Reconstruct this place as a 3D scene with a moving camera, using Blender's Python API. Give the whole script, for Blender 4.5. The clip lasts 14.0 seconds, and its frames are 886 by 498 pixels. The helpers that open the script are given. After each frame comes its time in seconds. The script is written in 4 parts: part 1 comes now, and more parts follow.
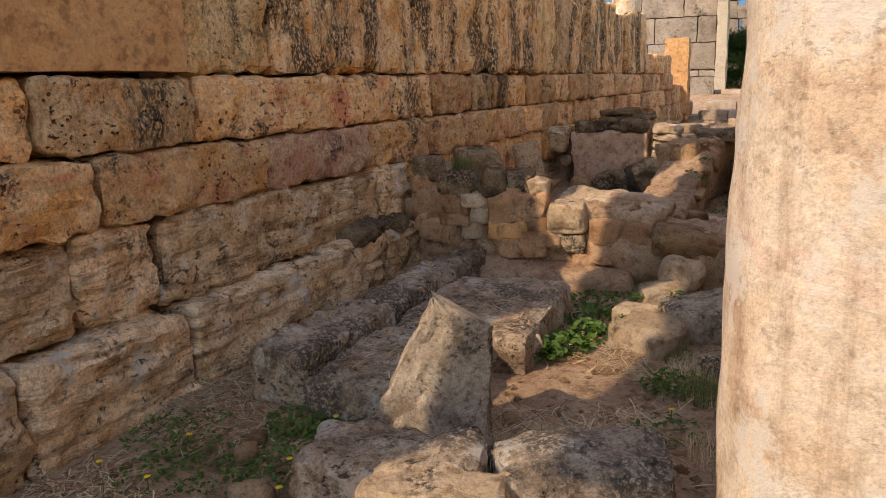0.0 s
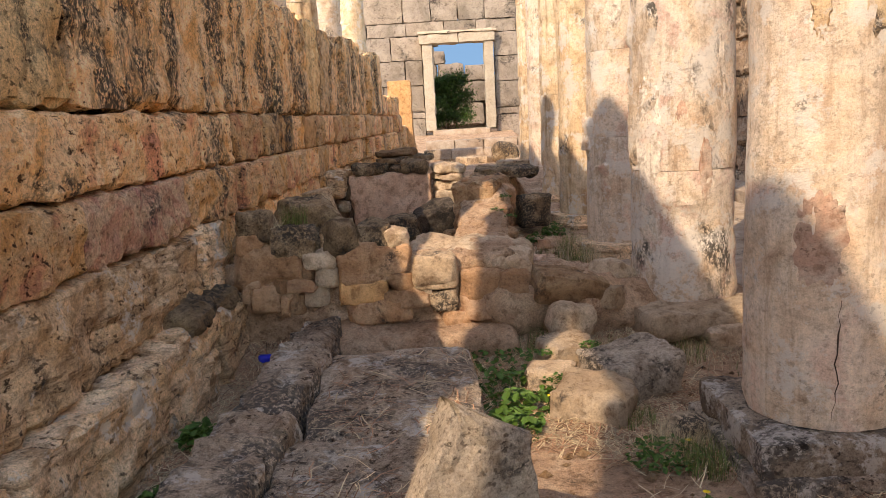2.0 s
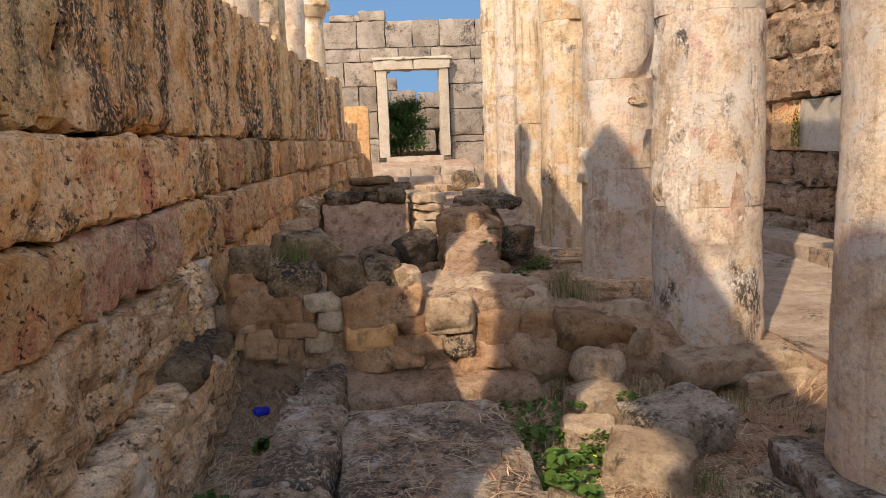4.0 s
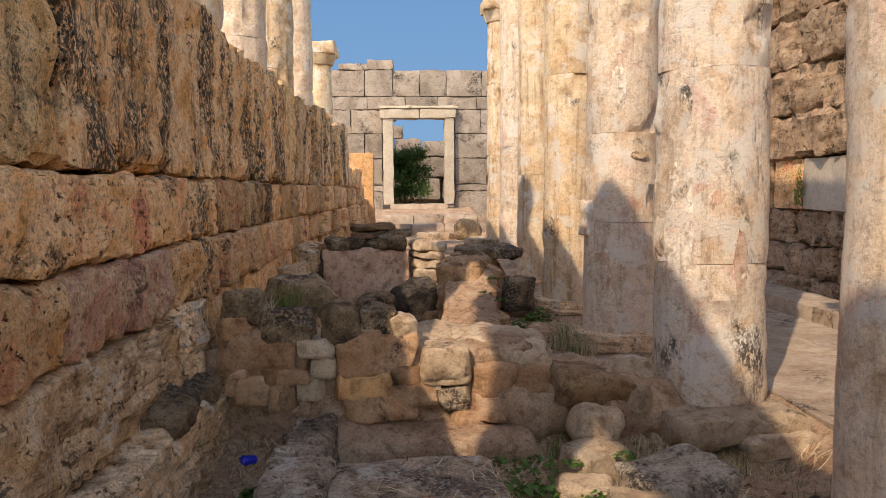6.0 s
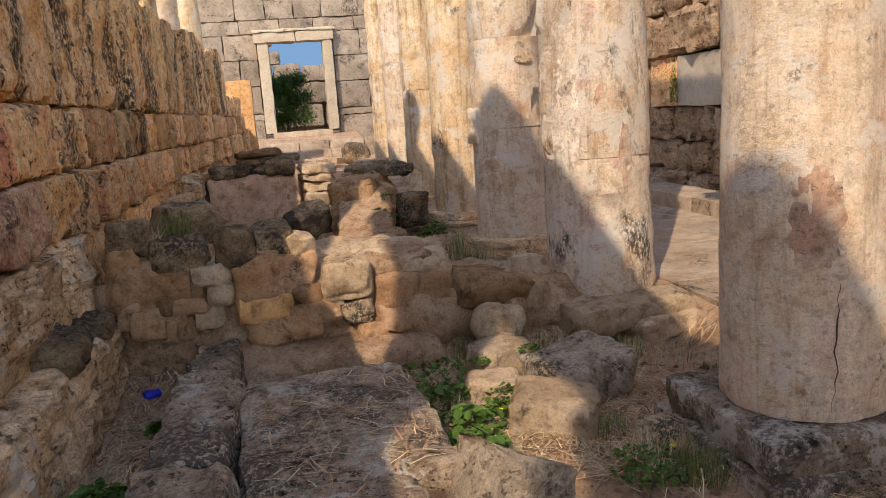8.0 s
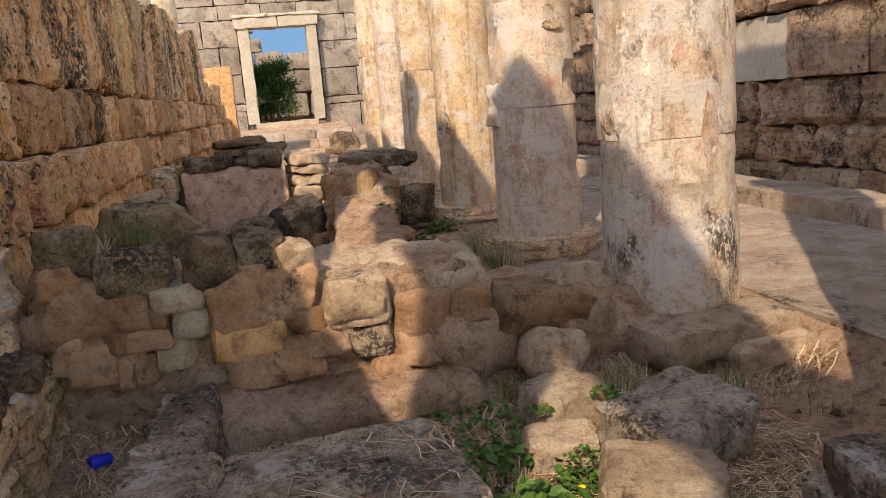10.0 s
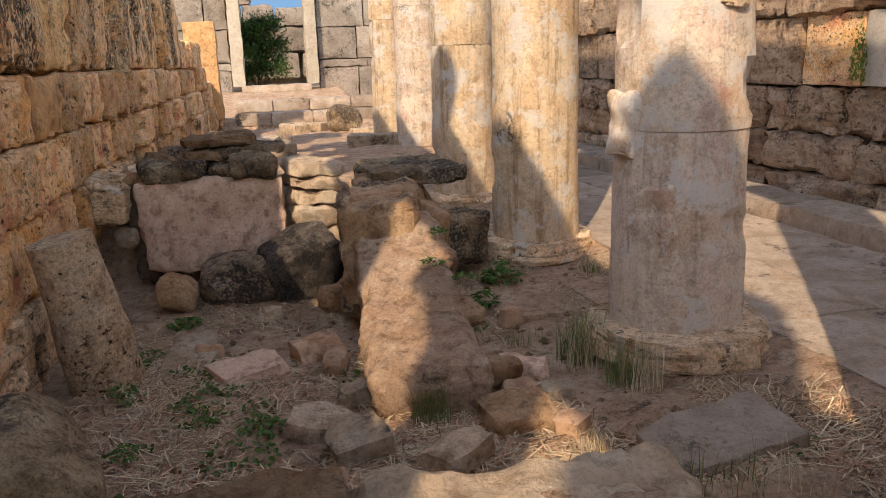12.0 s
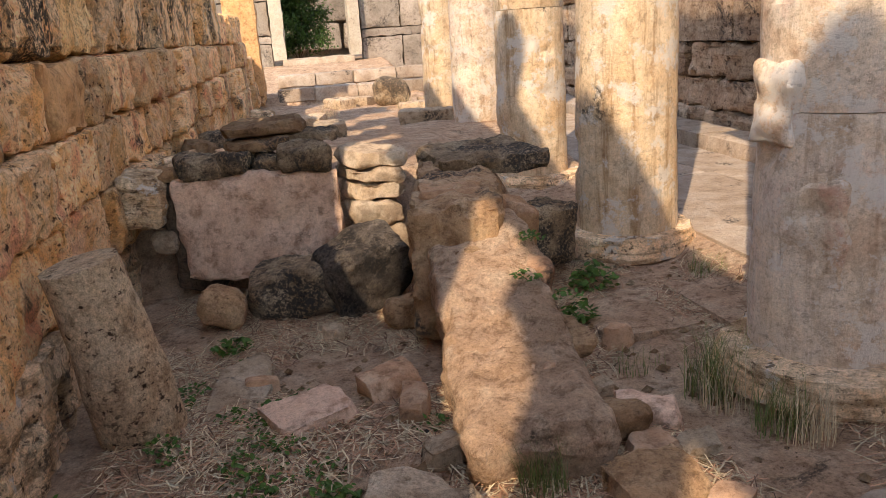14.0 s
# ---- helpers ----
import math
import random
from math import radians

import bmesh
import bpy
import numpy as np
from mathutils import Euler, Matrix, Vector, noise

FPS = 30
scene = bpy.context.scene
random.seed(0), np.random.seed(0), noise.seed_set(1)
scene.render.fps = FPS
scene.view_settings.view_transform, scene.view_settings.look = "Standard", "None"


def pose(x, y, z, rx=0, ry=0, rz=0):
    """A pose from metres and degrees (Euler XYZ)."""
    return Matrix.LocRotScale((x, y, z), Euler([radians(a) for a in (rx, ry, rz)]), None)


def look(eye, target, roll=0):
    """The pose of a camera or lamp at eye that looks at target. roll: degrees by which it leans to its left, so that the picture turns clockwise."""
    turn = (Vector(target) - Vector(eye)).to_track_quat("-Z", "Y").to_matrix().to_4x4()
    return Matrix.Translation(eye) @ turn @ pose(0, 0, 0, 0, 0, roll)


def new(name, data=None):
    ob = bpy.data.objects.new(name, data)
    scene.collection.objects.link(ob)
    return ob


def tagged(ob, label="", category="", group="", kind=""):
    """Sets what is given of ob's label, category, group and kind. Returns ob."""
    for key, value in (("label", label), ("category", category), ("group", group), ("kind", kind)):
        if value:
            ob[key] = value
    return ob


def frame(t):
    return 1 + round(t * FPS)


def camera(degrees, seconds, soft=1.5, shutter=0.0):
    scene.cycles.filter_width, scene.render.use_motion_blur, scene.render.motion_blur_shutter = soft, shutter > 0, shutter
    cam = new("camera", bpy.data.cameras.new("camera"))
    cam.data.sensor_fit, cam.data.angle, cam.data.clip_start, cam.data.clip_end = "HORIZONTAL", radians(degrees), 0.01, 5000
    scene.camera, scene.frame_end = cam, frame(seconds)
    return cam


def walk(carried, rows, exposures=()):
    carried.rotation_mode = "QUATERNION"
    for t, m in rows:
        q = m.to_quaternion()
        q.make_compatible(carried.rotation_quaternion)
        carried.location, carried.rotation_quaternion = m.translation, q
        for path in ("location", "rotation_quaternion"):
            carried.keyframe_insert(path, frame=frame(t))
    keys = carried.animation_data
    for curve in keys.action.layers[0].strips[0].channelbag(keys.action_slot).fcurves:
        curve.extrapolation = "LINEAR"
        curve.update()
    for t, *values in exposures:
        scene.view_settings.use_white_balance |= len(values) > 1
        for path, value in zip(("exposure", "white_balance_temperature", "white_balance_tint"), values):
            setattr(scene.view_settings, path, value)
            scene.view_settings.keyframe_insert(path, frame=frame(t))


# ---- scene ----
cam = camera(58.9, 14.0, soft=0.5)
METRES, EYE, TILT, LEAN, TURN = 8.0, 1.5, 0.0, 0.0, 24.0
ROWS = [
    (0.0, 0.0, 0.0, 0.0, -0.35, -11.87, 1.66),
    (0.5, -0.0359, 0.0536, -0.002, -6.04, -12.3, 2.43),
    (1.0, -0.0649, 0.1009, -0.0035, -12.91, -11.61, 2.66),
    (1.5, -0.1025, 0.1379, -0.0076, -19.96, -9.83, 2.95),
    (2.0, -0.1325, 0.1674, -0.0049, -22.96, -9.47, 3.16),
    (4.5, -0.1663, 0.2604, 0.0031, -27.45, -6.02, 2.07),
    (5.0, -0.1638, 0.2611, 0.0064, -25.61, -2.64, 1.92),
    (5.5, -0.1638, 0.2601, 0.0037, -25.39, -2.81, 1.08),
    (6.0, -0.1604, 0.2599, -0.0003, -26.97, -4.23, 0.47),
    (6.5, -0.1544, 0.2574, 0.0029, -30.44, -5.01, 2.87),
    (7.0, -0.1648, 0.2601, 0.0013, -32.32, -6.5, 4.69),
    (7.5, -0.1626, 0.2607, -0.006, -34.55, -9.41, 3.83),
    (10.0, -0.1009, 0.4102, -0.0255, -36.52, -10.78, 4.84),
    (10.5, -0.062, 0.5059, -0.0241, -34.91, -10.91, 5.96),
    (11.0, -0.0309, 0.5968, 0.0003, -36.06, -11.09, 4.14),
    (11.5, 0.0069, 0.6573, 0.0138, -36.39, -13.06, 1.52),
    (12.0, 0.034, 0.7214, 0.0109, -37.34, -13.53, 2.04),
    (12.5, 0.0518, 0.7777, 0.016, -35.91, -13.54, 3.32),
    (13.0, 0.0789, 0.8122, 0.0134, -32.03, -13.63, 3.79),
    (13.5, 0.0851, 0.8262, 0.0133, -32.08, -15.25, 4.05),
    (14.0, 0.0746, 0.8306, 0.0148, -34.64, -15.74, 3.88),
]
walk(cam, [(t, pose(0, 0, EYE, TILT, LEAN, TURN) @ pose(METRES * x, METRES * y, METRES * z, 90 + pitch, roll, yaw)) for t, x, y, z, yaw, pitch, roll in ROWS],
     [(0.0, 1.4, 8800, 17), (0.5, 1.72, 8800, 17), (1.5, 1.8, 8800, 17), (2.2, 1.7, 8700, 17), (4.5, 1.52, 8300, 16), (7.5, 1.46, 8300, 15), (10.0, 1.62, 8300, 15), (12.0, 1.7, 8300, 15), (13.0, 1.86, 8300, 15), (14.0, 1.96, 8300, 15)])

# ---- light ----
SUN_AZ = math.atan2(0.51, 0.86)      # the light travels along +y, turned towards +x
SUN_EL = radians(41.5)
world = bpy.data.worlds.new("sky")
scene.world = world
world.use_nodes = True
wn = world.node_tree
sky = wn.nodes.new("ShaderNodeTexSky")
sky.sky_type = "NISHITA"
sky.sun_disc = False
sky.sun_elevation = SUN_EL
sky.sun_rotation = SUN_AZ + math.pi
sky.air_density = 1.0
sky.dust_density = 0.2
sky.ozone_density = 2.0
wn.links.new(sky.outputs[0], wn.nodes["Background"].inputs[0])
wn.nodes["Background"].inputs[1].default_value = 0.15
sun_dir = Vector((math.sin(SUN_AZ) * math.cos(SUN_EL), math.cos(SUN_AZ) * math.cos(SUN_EL), -math.sin(SUN_EL)))
sun = new("sun", bpy.data.lights.new("sun", "SUN"))
sun.data.energy, sun.data.angle, sun.data.color = 1.5, radians(0.55), (1.0, 0.94, 0.85)
sun.matrix_world = look((0, 0, 20), Vector((0, 0, 20)) + sun_dir)


# ---- materials ----
def node(nt, kind, **values):
    n = nt.nodes.new(kind)
    for key, value in values.items():
        n.inputs[key].default_value = value
    return n


def ramp(nt, source, stops):
    n = nt.nodes.new("ShaderNodeValToRGB")
    while len(n.color_ramp.elements) < len(stops):
        n.color_ramp.elements.new(0.5)
    for e, (at, c) in zip(n.color_ramp.elements, stops):
        e.position = at
        e.color = (*c, 1) if len(c) == 3 else c
    nt.links.new(source, n.inputs[0])
    return n.outputs[0]


def mix(nt, a, b, factor, blend="MIX"):
    n = nt.nodes.new("ShaderNodeMix")
    n.data_type, n.blend_type = "RGBA", blend
    for socket, value in ((n.inputs[0], factor), (n.inputs[6], a), (n.inputs[7], b)):
        if isinstance(value, (int, float)):
            socket.default_value = value
        elif isinstance(value, tuple):
            socket.default_value = (*value, 1)
        else:
            nt.links.new(value, socket)
    return n.outputs[2]


def stone_material(name, colours, lichen=0.3, dark=(0.045, 0.038, 0.032), streak=0.0, pit=0.5, scale=1.0, bump=0.6, pale=0.0, rough=0.92, vary=0.25, grain=0.85, strata=0.0, blotch=0.7, drip=0.0, stain=0.0):
    """Weathered limestone: broad patches of colour, layers, fine grain, pits and dark crusts."""
    m = bpy.data.materials.new(name)
    m.use_nodes = True
    nt = m.node_tree
    L = nt.links.new
    bsdf = nt.nodes["Principled BSDF"]
    bsdf.inputs["Roughness"].default_value = rough
    bsdf.inputs["Specular IOR Level"].default_value = 0.2
    tc = nt.nodes.new("ShaderNodeTexCoord")
    info = nt.nodes.new("ShaderNodeObjectInfo")
    shift = nt.nodes.new("ShaderNodeVectorMath")
    shift.operation = "MULTIPLY_ADD"
    shift.inputs[1].default_value = (37.0, 53.0, 71.0)
    L(info.outputs["Random"], shift.inputs[0])
    L(tc.outputs["Object"], shift.inputs[2])
    co = shift.outputs[0]

    def field(size, detail=5.0, roughness=0.65, stretch=None, at=(0, 0, 0), warp=0.0):
        mp = nt.nodes.new("ShaderNodeMapping")
        mp.inputs["Scale"].default_value = stretch or (1, 1, 1)
        mp.inputs["Location"].default_value = at
        L(co, mp.inputs[0])
        n = node(nt, "ShaderNodeTexNoise", Scale=size * scale, Detail=detail, Roughness=roughness, Distortion=warp)
        L(mp.outputs[0], n.inputs["Vector"])
        return n.outputs[0]

    k = len(colours)
    patch = field(2.6, 7.0, 0.62, at=(3, 1, 8), warp=0.8)
    base = ramp(nt, patch, [(0.36 + 0.28 * i / max(1, k - 1), c) for i, c in enumerate(colours)])
    tone = ramp(nt, info.outputs["Random"], [(0.0, (1 - vary, 1 - vary * 1.05, 1 - vary * 1.15)), (0.5, (1, 1, 1)), (1.0, (1 + vary * 0.5, 1 + vary * 0.38, 1 + vary * 0.2))])
    base = mix(nt, base, tone, 1.0, "MULTIPLY")
    mid = field(11.0, 8.0, 0.68)
    fine = field(48.0, 8.0, 0.78, at=(5, 5, 5))
    dust = field(150.0, 4.0, 0.7, at=(1, 8, 2))
    base = mix(nt, base, ramp(nt, mid, [(0.38, (0.5, 0.43, 0.37)), (0.48, (1, 1, 1)), (0.6, (1.15, 1.14, 1.1))]), blotch, "MULTIPLY")
    base = mix(nt, base, ramp(nt, fine, [(0.35, (0.12, 0.09, 0.075)), (0.43, (0.8, 0.78, 0.76)), (0.52, (1.06, 1.06, 1.05)), (0.64, (1.4, 1.38, 1.36))]), grain, "MULTIPLY")
    base = mix(nt, base, ramp(nt, dust, [(0.36, (0.4, 0.36, 0.33)), (0.47, (1, 1, 1)), (0.64, (1.35, 1.34, 1.32))]), 0.6 * grain, "MULTIPLY")
    layer = None
    if strata:
        layer = field(6.0, 7.0, 0.72, stretch=(0.35, 0.35, 2.6), warp=0.4)
        base = mix(nt, base, ramp(nt, layer, [(0.4, (0.42, 0.36, 0.31)), (0.5, (1, 1, 1)), (0.6, (1.1, 1.09, 1.07))]), strata, "MULTIPLY")
    if drip:
        run = field(5.0, 7.0, 0.7, stretch=(2.0, 2.0, 0.16), at=(6, 2, 2))
        base = mix(nt, base, ramp(nt, run, [(0.36, (0.55, 0.44, 0.35)), (0.47, (1, 1, 1)), (0.6, (1.14, 1.12, 1.1))]), drip, "MULTIPLY")
    if stain:
        red = field(1.5, 8.0, 0.72, at=(9, 3, 6), warp=0.6)
        base = mix(nt, base, (0.50, 0.21, 0.15), ramp(nt, red, [(0.60, (0, 0, 0)), (0.68, (stain, stain, stain))]))
    if pale:
        white = field(3.3, 8.0, 0.75, at=(11, 7, 3))
        base = mix(nt, base, (0.66, 0.60, 0.52), ramp(nt, white, [(0.57 - 0.12 * pale, (0, 0, 0)), (0.62 - 0.12 * pale, (0.75, 0.75, 0.75))]))
    if lichen:
        stretch = (1, 1, 1 - 0.8 * streak)
        wide = ramp(nt, field(1.9, 8.0, 0.72, stretch, (2, 9, 4), 0.3), [(0.62 - 0.24 * lichen, (0, 0, 0)), (0.70 - 0.24 * lichen, (1, 1, 1))])
        speck = ramp(nt, field(40.0, 5.0, 0.75, (1, 1, 1 - 0.5 * streak), (1, 2, 3)), [(0.43, (0, 0, 0)), (0.50, (1, 1, 1))])
        crust = mix(nt, wide, speck, 1.0, "MULTIPLY")
        base = mix(nt, base, dark, mix(nt, crust, (0.92, 0.92, 0.92), 1.0, "MULTIPLY"))
    # pits and small cavities, with sharp rims; shade inside is put into the colour
    gate = ramp(nt, field(4.0, 4.0, 0.6, at=(7, 7, 1)), [(0.40, (0, 0, 0)), (0.56, (1, 1, 1))])
    big = ramp(nt, field(21.0, 4.0, 0.62, (1, 1, 1.5), at=(4, 4, 9)), [(0.385, (0, 0, 0)), (0.415, (1, 1, 1))])
    small = ramp(nt, field(58.0, 4.0, 0.65, (1, 1, 1.6), at=(8, 1, 4)), [(0.31, (0, 0, 0)), (0.36, (1, 1, 1))])
    hole = mix(nt, mix(nt, (1, 1, 1), big, gate), mix(nt, (1, 1, 1), small, gate), 1.0, "MULTIPLY")
    base = mix(nt, base, mix(nt, (0.11, 0.08, 0.06), (1, 1, 1), hole), pit, "MULTIPLY")
    L(base, bsdf.inputs["Base Color"])
    height = mix(nt, mid, fine, 0.4)
    if layer:
        height = mix(nt, height, layer, 0.35 * strata)
    height = mix(nt, height, hole, 0.3 * pit)
    bp = nt.nodes.new("ShaderNodeBump")
    bp.inputs["Strength"].default_value = bump
    bp.inputs["Distance"].default_value = 0.06
    L(height, bp.inputs["Height"])
    L(bp.outputs[0], bsdf.inputs["Normal"])
    return m


def plain_material(name, colour, rough=0.7, grain=30.0, amount=0.35, translucent=0.0):
    m = bpy.data.materials.new(name)
    m.use_nodes = True
    nt = m.node_tree
    bsdf = nt.nodes["Principled BSDF"]
    bsdf.inputs["Roughness"].default_value = rough
    bsdf.inputs["Specular IOR Level"].default_value = 0.3
    geo = nt.nodes.new("ShaderNodeNewGeometry")
    tone = ramp(nt, geo.outputs["Random Per Island"], [(0.0, tuple(c * (1 - amount) for c in colour)), (1.0, tuple(c * (1 + amount) for c in colour))])
    n = node(nt, "ShaderNodeTexNoise", Scale=grain, Detail=3.0)
    out = mix(nt, tone, ramp(nt, n.outputs[0], [(0.3, (0.75, 0.75, 0.75)), (0.7, (1.15, 1.15, 1.15))]), 0.6, "MULTIPLY")
    nt.links.new(out, bsdf.inputs["Base Color"])
    if translucent:
        tr = nt.nodes.new("ShaderNodeBsdfTranslucent")
        nt.links.new(out, tr.inputs[0])
        mx = nt.nodes.new("ShaderNodeMixShader")
        mx.inputs[0].default_value = translucent
        nt.links.new(bsdf.outputs[0], mx.inputs[1])
        nt.links.new(tr.outputs[0], mx.inputs[2])
        nt.links.new(mx.outputs[0], nt.nodes["Material Output"].inputs[0])
    return m


WALL = stone_material("ochre_limestone", [(0.80, 0.41, 0.16), (0.88, 0.51, 0.24), (0.92, 0.62, 0.36), (0.87, 0.50, 0.26), (0.78, 0.35, 0.20)], lichen=0.24, pit=0.95, bump=0.9, strata=0.25, blotch=0.4, stain=0.6, vary=0.32, grain=0.7)
ORTHO = stone_material("streaked_limestone", [(0.78, 0.41, 0.16), (0.88, 0.54, 0.27), (0.92, 0.65, 0.40), (0.84, 0.48, 0.23)], lichen=0.62, streak=0.8, pit=0.95, bump=1.0, drip=0.5, blotch=0.45, vary=0.34, grain=0.7)
ORANGE = stone_material("orange_limestone", [(0.54, 0.28, 0.12), (0.60, 0.345, 0.165), (0.50, 0.255, 0.11)], lichen=0.05, pit=0.3, bump=0.35, vary=0.05, grain=0.35)
GOLD = stone_material("golden_limestone", [(0.80, 0.48, 0.21), (0.88, 0.60, 0.31), (0.90, 0.67, 0.39)], lichen=0.12, streak=0.6, pit=0.8, bump=0.9, drip=0.6, blotch=0.4)
RED = stone_material("reddish_limestone", [(0.66, 0.43, 0.27), (0.58, 0.30, 0.21), (0.70, 0.50, 0.34), (0.50, 0.24, 0.19)], lichen=0.3, pit=0.6, bump=0.7, blotch=0.5)
FOOT = stone_material("eroded_limestone", [(0.68, 0.43, 0.24), (0.80, 0.55, 0.34), (0.86, 0.64, 0.43), (0.72, 0.47, 0.28)], lichen=0.26, pit=0.8, bump=1.0, pale=0.08, strata=0.8, blotch=0.5, grain=0.7)
COLUMN = stone_material("pale_column_stone", [(0.54, 0.38, 0.265), (0.62, 0.48, 0.35), (0.66, 0.545, 0.43), (0.60, 0.43, 0.33)], lichen=0.1, pit=0.28, bump=0.5, pale=0.35, vary=0.1, blotch=0.4, drip=0.5, stain=0.5, grain=0.4)
COLUMN_GOLD = stone_material("golden_column_stone", [(0.54, 0.36, 0.21), (0.62, 0.46, 0.30), (0.66, 0.53, 0.38)], lichen=0.05, pit=0.28, bump=0.6, pale=0.3, vary=0.12, blotch=0.4, drip=0.8, grain=0.35)
COLUMN_GREY = stone_material("stained_column_stone", [(0.54, 0.38, 0.26), (0.64, 0.50, 0.37), (0.66, 0.55, 0.44), (0.58, 0.40, 0.32)], lichen=0.3, streak=0.7, pit=0.28, bump=0.6, pale=0.6, vary=0.1, blotch=0.4, drip=0.6, stain=0.45, grain=0.4)
SLAB = stone_material("crusted_grey_slab", [(0.27, 0.20, 0.145), (0.40, 0.31, 0.235), (0.48, 0.395, 0.31)], lichen=0.62, pit=0.8, bump=1.0, pale=0.3, dark=(0.10, 0.084, 0.07))
DARK = stone_material("dark_lichen_stone", [(0.20, 0.135, 0.08), (0.31, 0.22, 0.14), (0.41, 0.315, 0.215)], lichen=0.62, pit=0.5, bump=1.0)
RUBBLE = stone_material("rubble_stone", [(0.28, 0.155, 0.08), (0.40, 0.25, 0.145), (0.48, 0.335, 0.21)], lichen=0.25, pit=0.35, bump=0.9, vary=0.4, grain=0.5)
PALE = stone_material("pale_broken_stone", [(0.46, 0.325, 0.215), (0.54, 0.40, 0.275), (0.60, 0.47, 0.345)], lichen=0.2, pit=0.22, bump=0.9, vary=0.25, grain=0.45)
PINK = stone_material("pinkish_plaster_block", [(0.54, 0.33, 0.23), (0.64, 0.43, 0.31), (0.58, 0.37, 0.26)], lichen=0.08, pit=0.35, bump=0.4, grain=0.4)
BRICK = stone_material("terracotta_fragment", [(0.36, 0.195, 0.115), (0.44, 0.265, 0.165), (0.48, 0.32, 0.215)], lichen=0.1, pit=0.15, bump=0.4, grain=0.35)
FAR = stone_material("grey_ashlar", [(0.23, 0.185, 0.145), (0.31, 0.25, 0.2), (0.37, 0.305, 0.245)], lichen=0.3, pit=0.5, bump=0.7, scale=0.5, vary=0.25, blotch=0.25, grain=0.45)
JAMB = stone_material("cream_door_frame_stone", [(0.46, 0.37, 0.275), (0.52, 0.44, 0.34)], lichen=0.05, pit=0.3, bump=0.4, blotch=0.25, grain=0.35)
RIGHT = stone_material("brown_coarse_ashlar", [(0.34, 0.215, 0.14), (0.44, 0.305, 0.21), (0.49, 0.365, 0.265)], lichen=0.3, pit=0.8, bump=1.0, scale=0.8, strata=0.5, grain=0.6)
SMOOTH = stone_material("smooth_grey_block", [(0.46, 0.40, 0.33), (0.52, 0.46, 0.39)], lichen=0.08, pit=0.2, bump=0.3, blotch=0.25, grain=0.35)
PAVE = stone_material("worn_paving", [(0.34, 0.25, 0.18), (0.42, 0.32, 0.24), (0.47, 0.38, 0.30)], lichen=0.25, pit=0.3, bump=0.7, blotch=0.25, grain=0.4)
EARTH = stone_material("dry_earth", [(0.38, 0.235, 0.145), (0.49, 0.32, 0.21), (0.56, 0.40, 0.275)], lichen=0.15, dark=(0.10, 0.068, 0.045), pit=0.2, bump=1.0, scale=1.3, vary=0.0, grain=0.6)
# Earth fill; colour darkened further to deepen the shade in the joints.
SHADED_FILL = stone_material("shaded_fill", [(0.07, 0.045, 0.03), (0.13, 0.085, 0.056)], lichen=0.1, pit=0.4, bump=0.8)
STAIN_RED = stone_material("red_stained_stone", [(0.56, 0.39, 0.29), (0.54, 0.33, 0.24), (0.60, 0.46, 0.36), (0.50, 0.29, 0.21)], lichen=0.12, pit=0.5, bump=0.5, grain=0.4)
WHITE_CRUST = stone_material("whitish_crust", [(0.58, 0.50, 0.42), (0.66, 0.59, 0.51), (0.52, 0.44, 0.36)], lichen=0.12, streak=0.6, pit=0.4, bump=0.5, drip=0.5, grain=0.4)
GREY = stone_material("grey_broken_stone", [(0.31, 0.245, 0.185), (0.42, 0.34, 0.265), (0.50, 0.42, 0.335)], lichen=0.36, pit=0.6, bump=1.0, grain=0.65)
LEAF = plain_material("green_leaf", (0.075, 0.15, 0.025), 0.55, translucent=0.25)
BUSH = plain_material("bush_leaf", (0.05, 0.10, 0.02), 0.5, amount=0.5, translucent=0.2)
GRASS = plain_material("grass_blade", (0.17, 0.20, 0.06), 0.6, amount=0.45, translucent=0.25)
STRAW = plain_material("dry_straw", (0.58, 0.45, 0.28), 0.7, amount=0.45)
NEEDLE = plain_material("pine_needle", (0.36, 0.19, 0.11), 0.7, amount=0.7)
PETAL = plain_material("yellow_petal", (0.80, 0.55, 0.02), 0.5, amount=0.1)
MOSS = plain_material("moss", (0.16, 0.20, 0.03), 0.8)
BLUE = plain_material("blue_plastic", (0.01, 0.02, 0.40), 0.35, amount=0.05)
STUB = stone_material("pitted_stub_stone", [(0.56, 0.345, 0.20), (0.68, 0.465, 0.29), (0.74, 0.55, 0.37)], lichen=0.28, streak=0.3, pit=0.95, bump=1.0, blotch=0.6)
BLACK = stone_material("black_crusted_rock", [(0.04, 0.032, 0.026), (0.08, 0.064, 0.052), (0.16, 0.13, 0.105)], lichen=0.5, pit=0.5, bump=1.0, dark=(0.02, 0.017, 0.015))
CRACK = stone_material("dark_crack", [(0.05, 0.035, 0.025), (0.09, 0.06, 0.045)], lichen=0, pit=0.2)
SANDY = stone_material("sandy_mortar", [(0.44, 0.315, 0.215), (0.54, 0.405, 0.285), (0.60, 0.48, 0.355)], lichen=0.05, pit=0.2, bump=0.9, blotch=0.6, grain=0.35)
CLAY = stone_material("reddish_rubble_stone", [(0.34, 0.185, 0.10), (0.43, 0.255, 0.15), (0.49, 0.32, 0.205)], lichen=0.12, pit=0.2, bump=0.8, vary=0.3, blotch=0.6, grain=0.45)
BARK = stone_material("bark", [(0.08, 0.05, 0.03), (0.16, 0.11, 0.07)], lichen=0.0, pit=0.3)


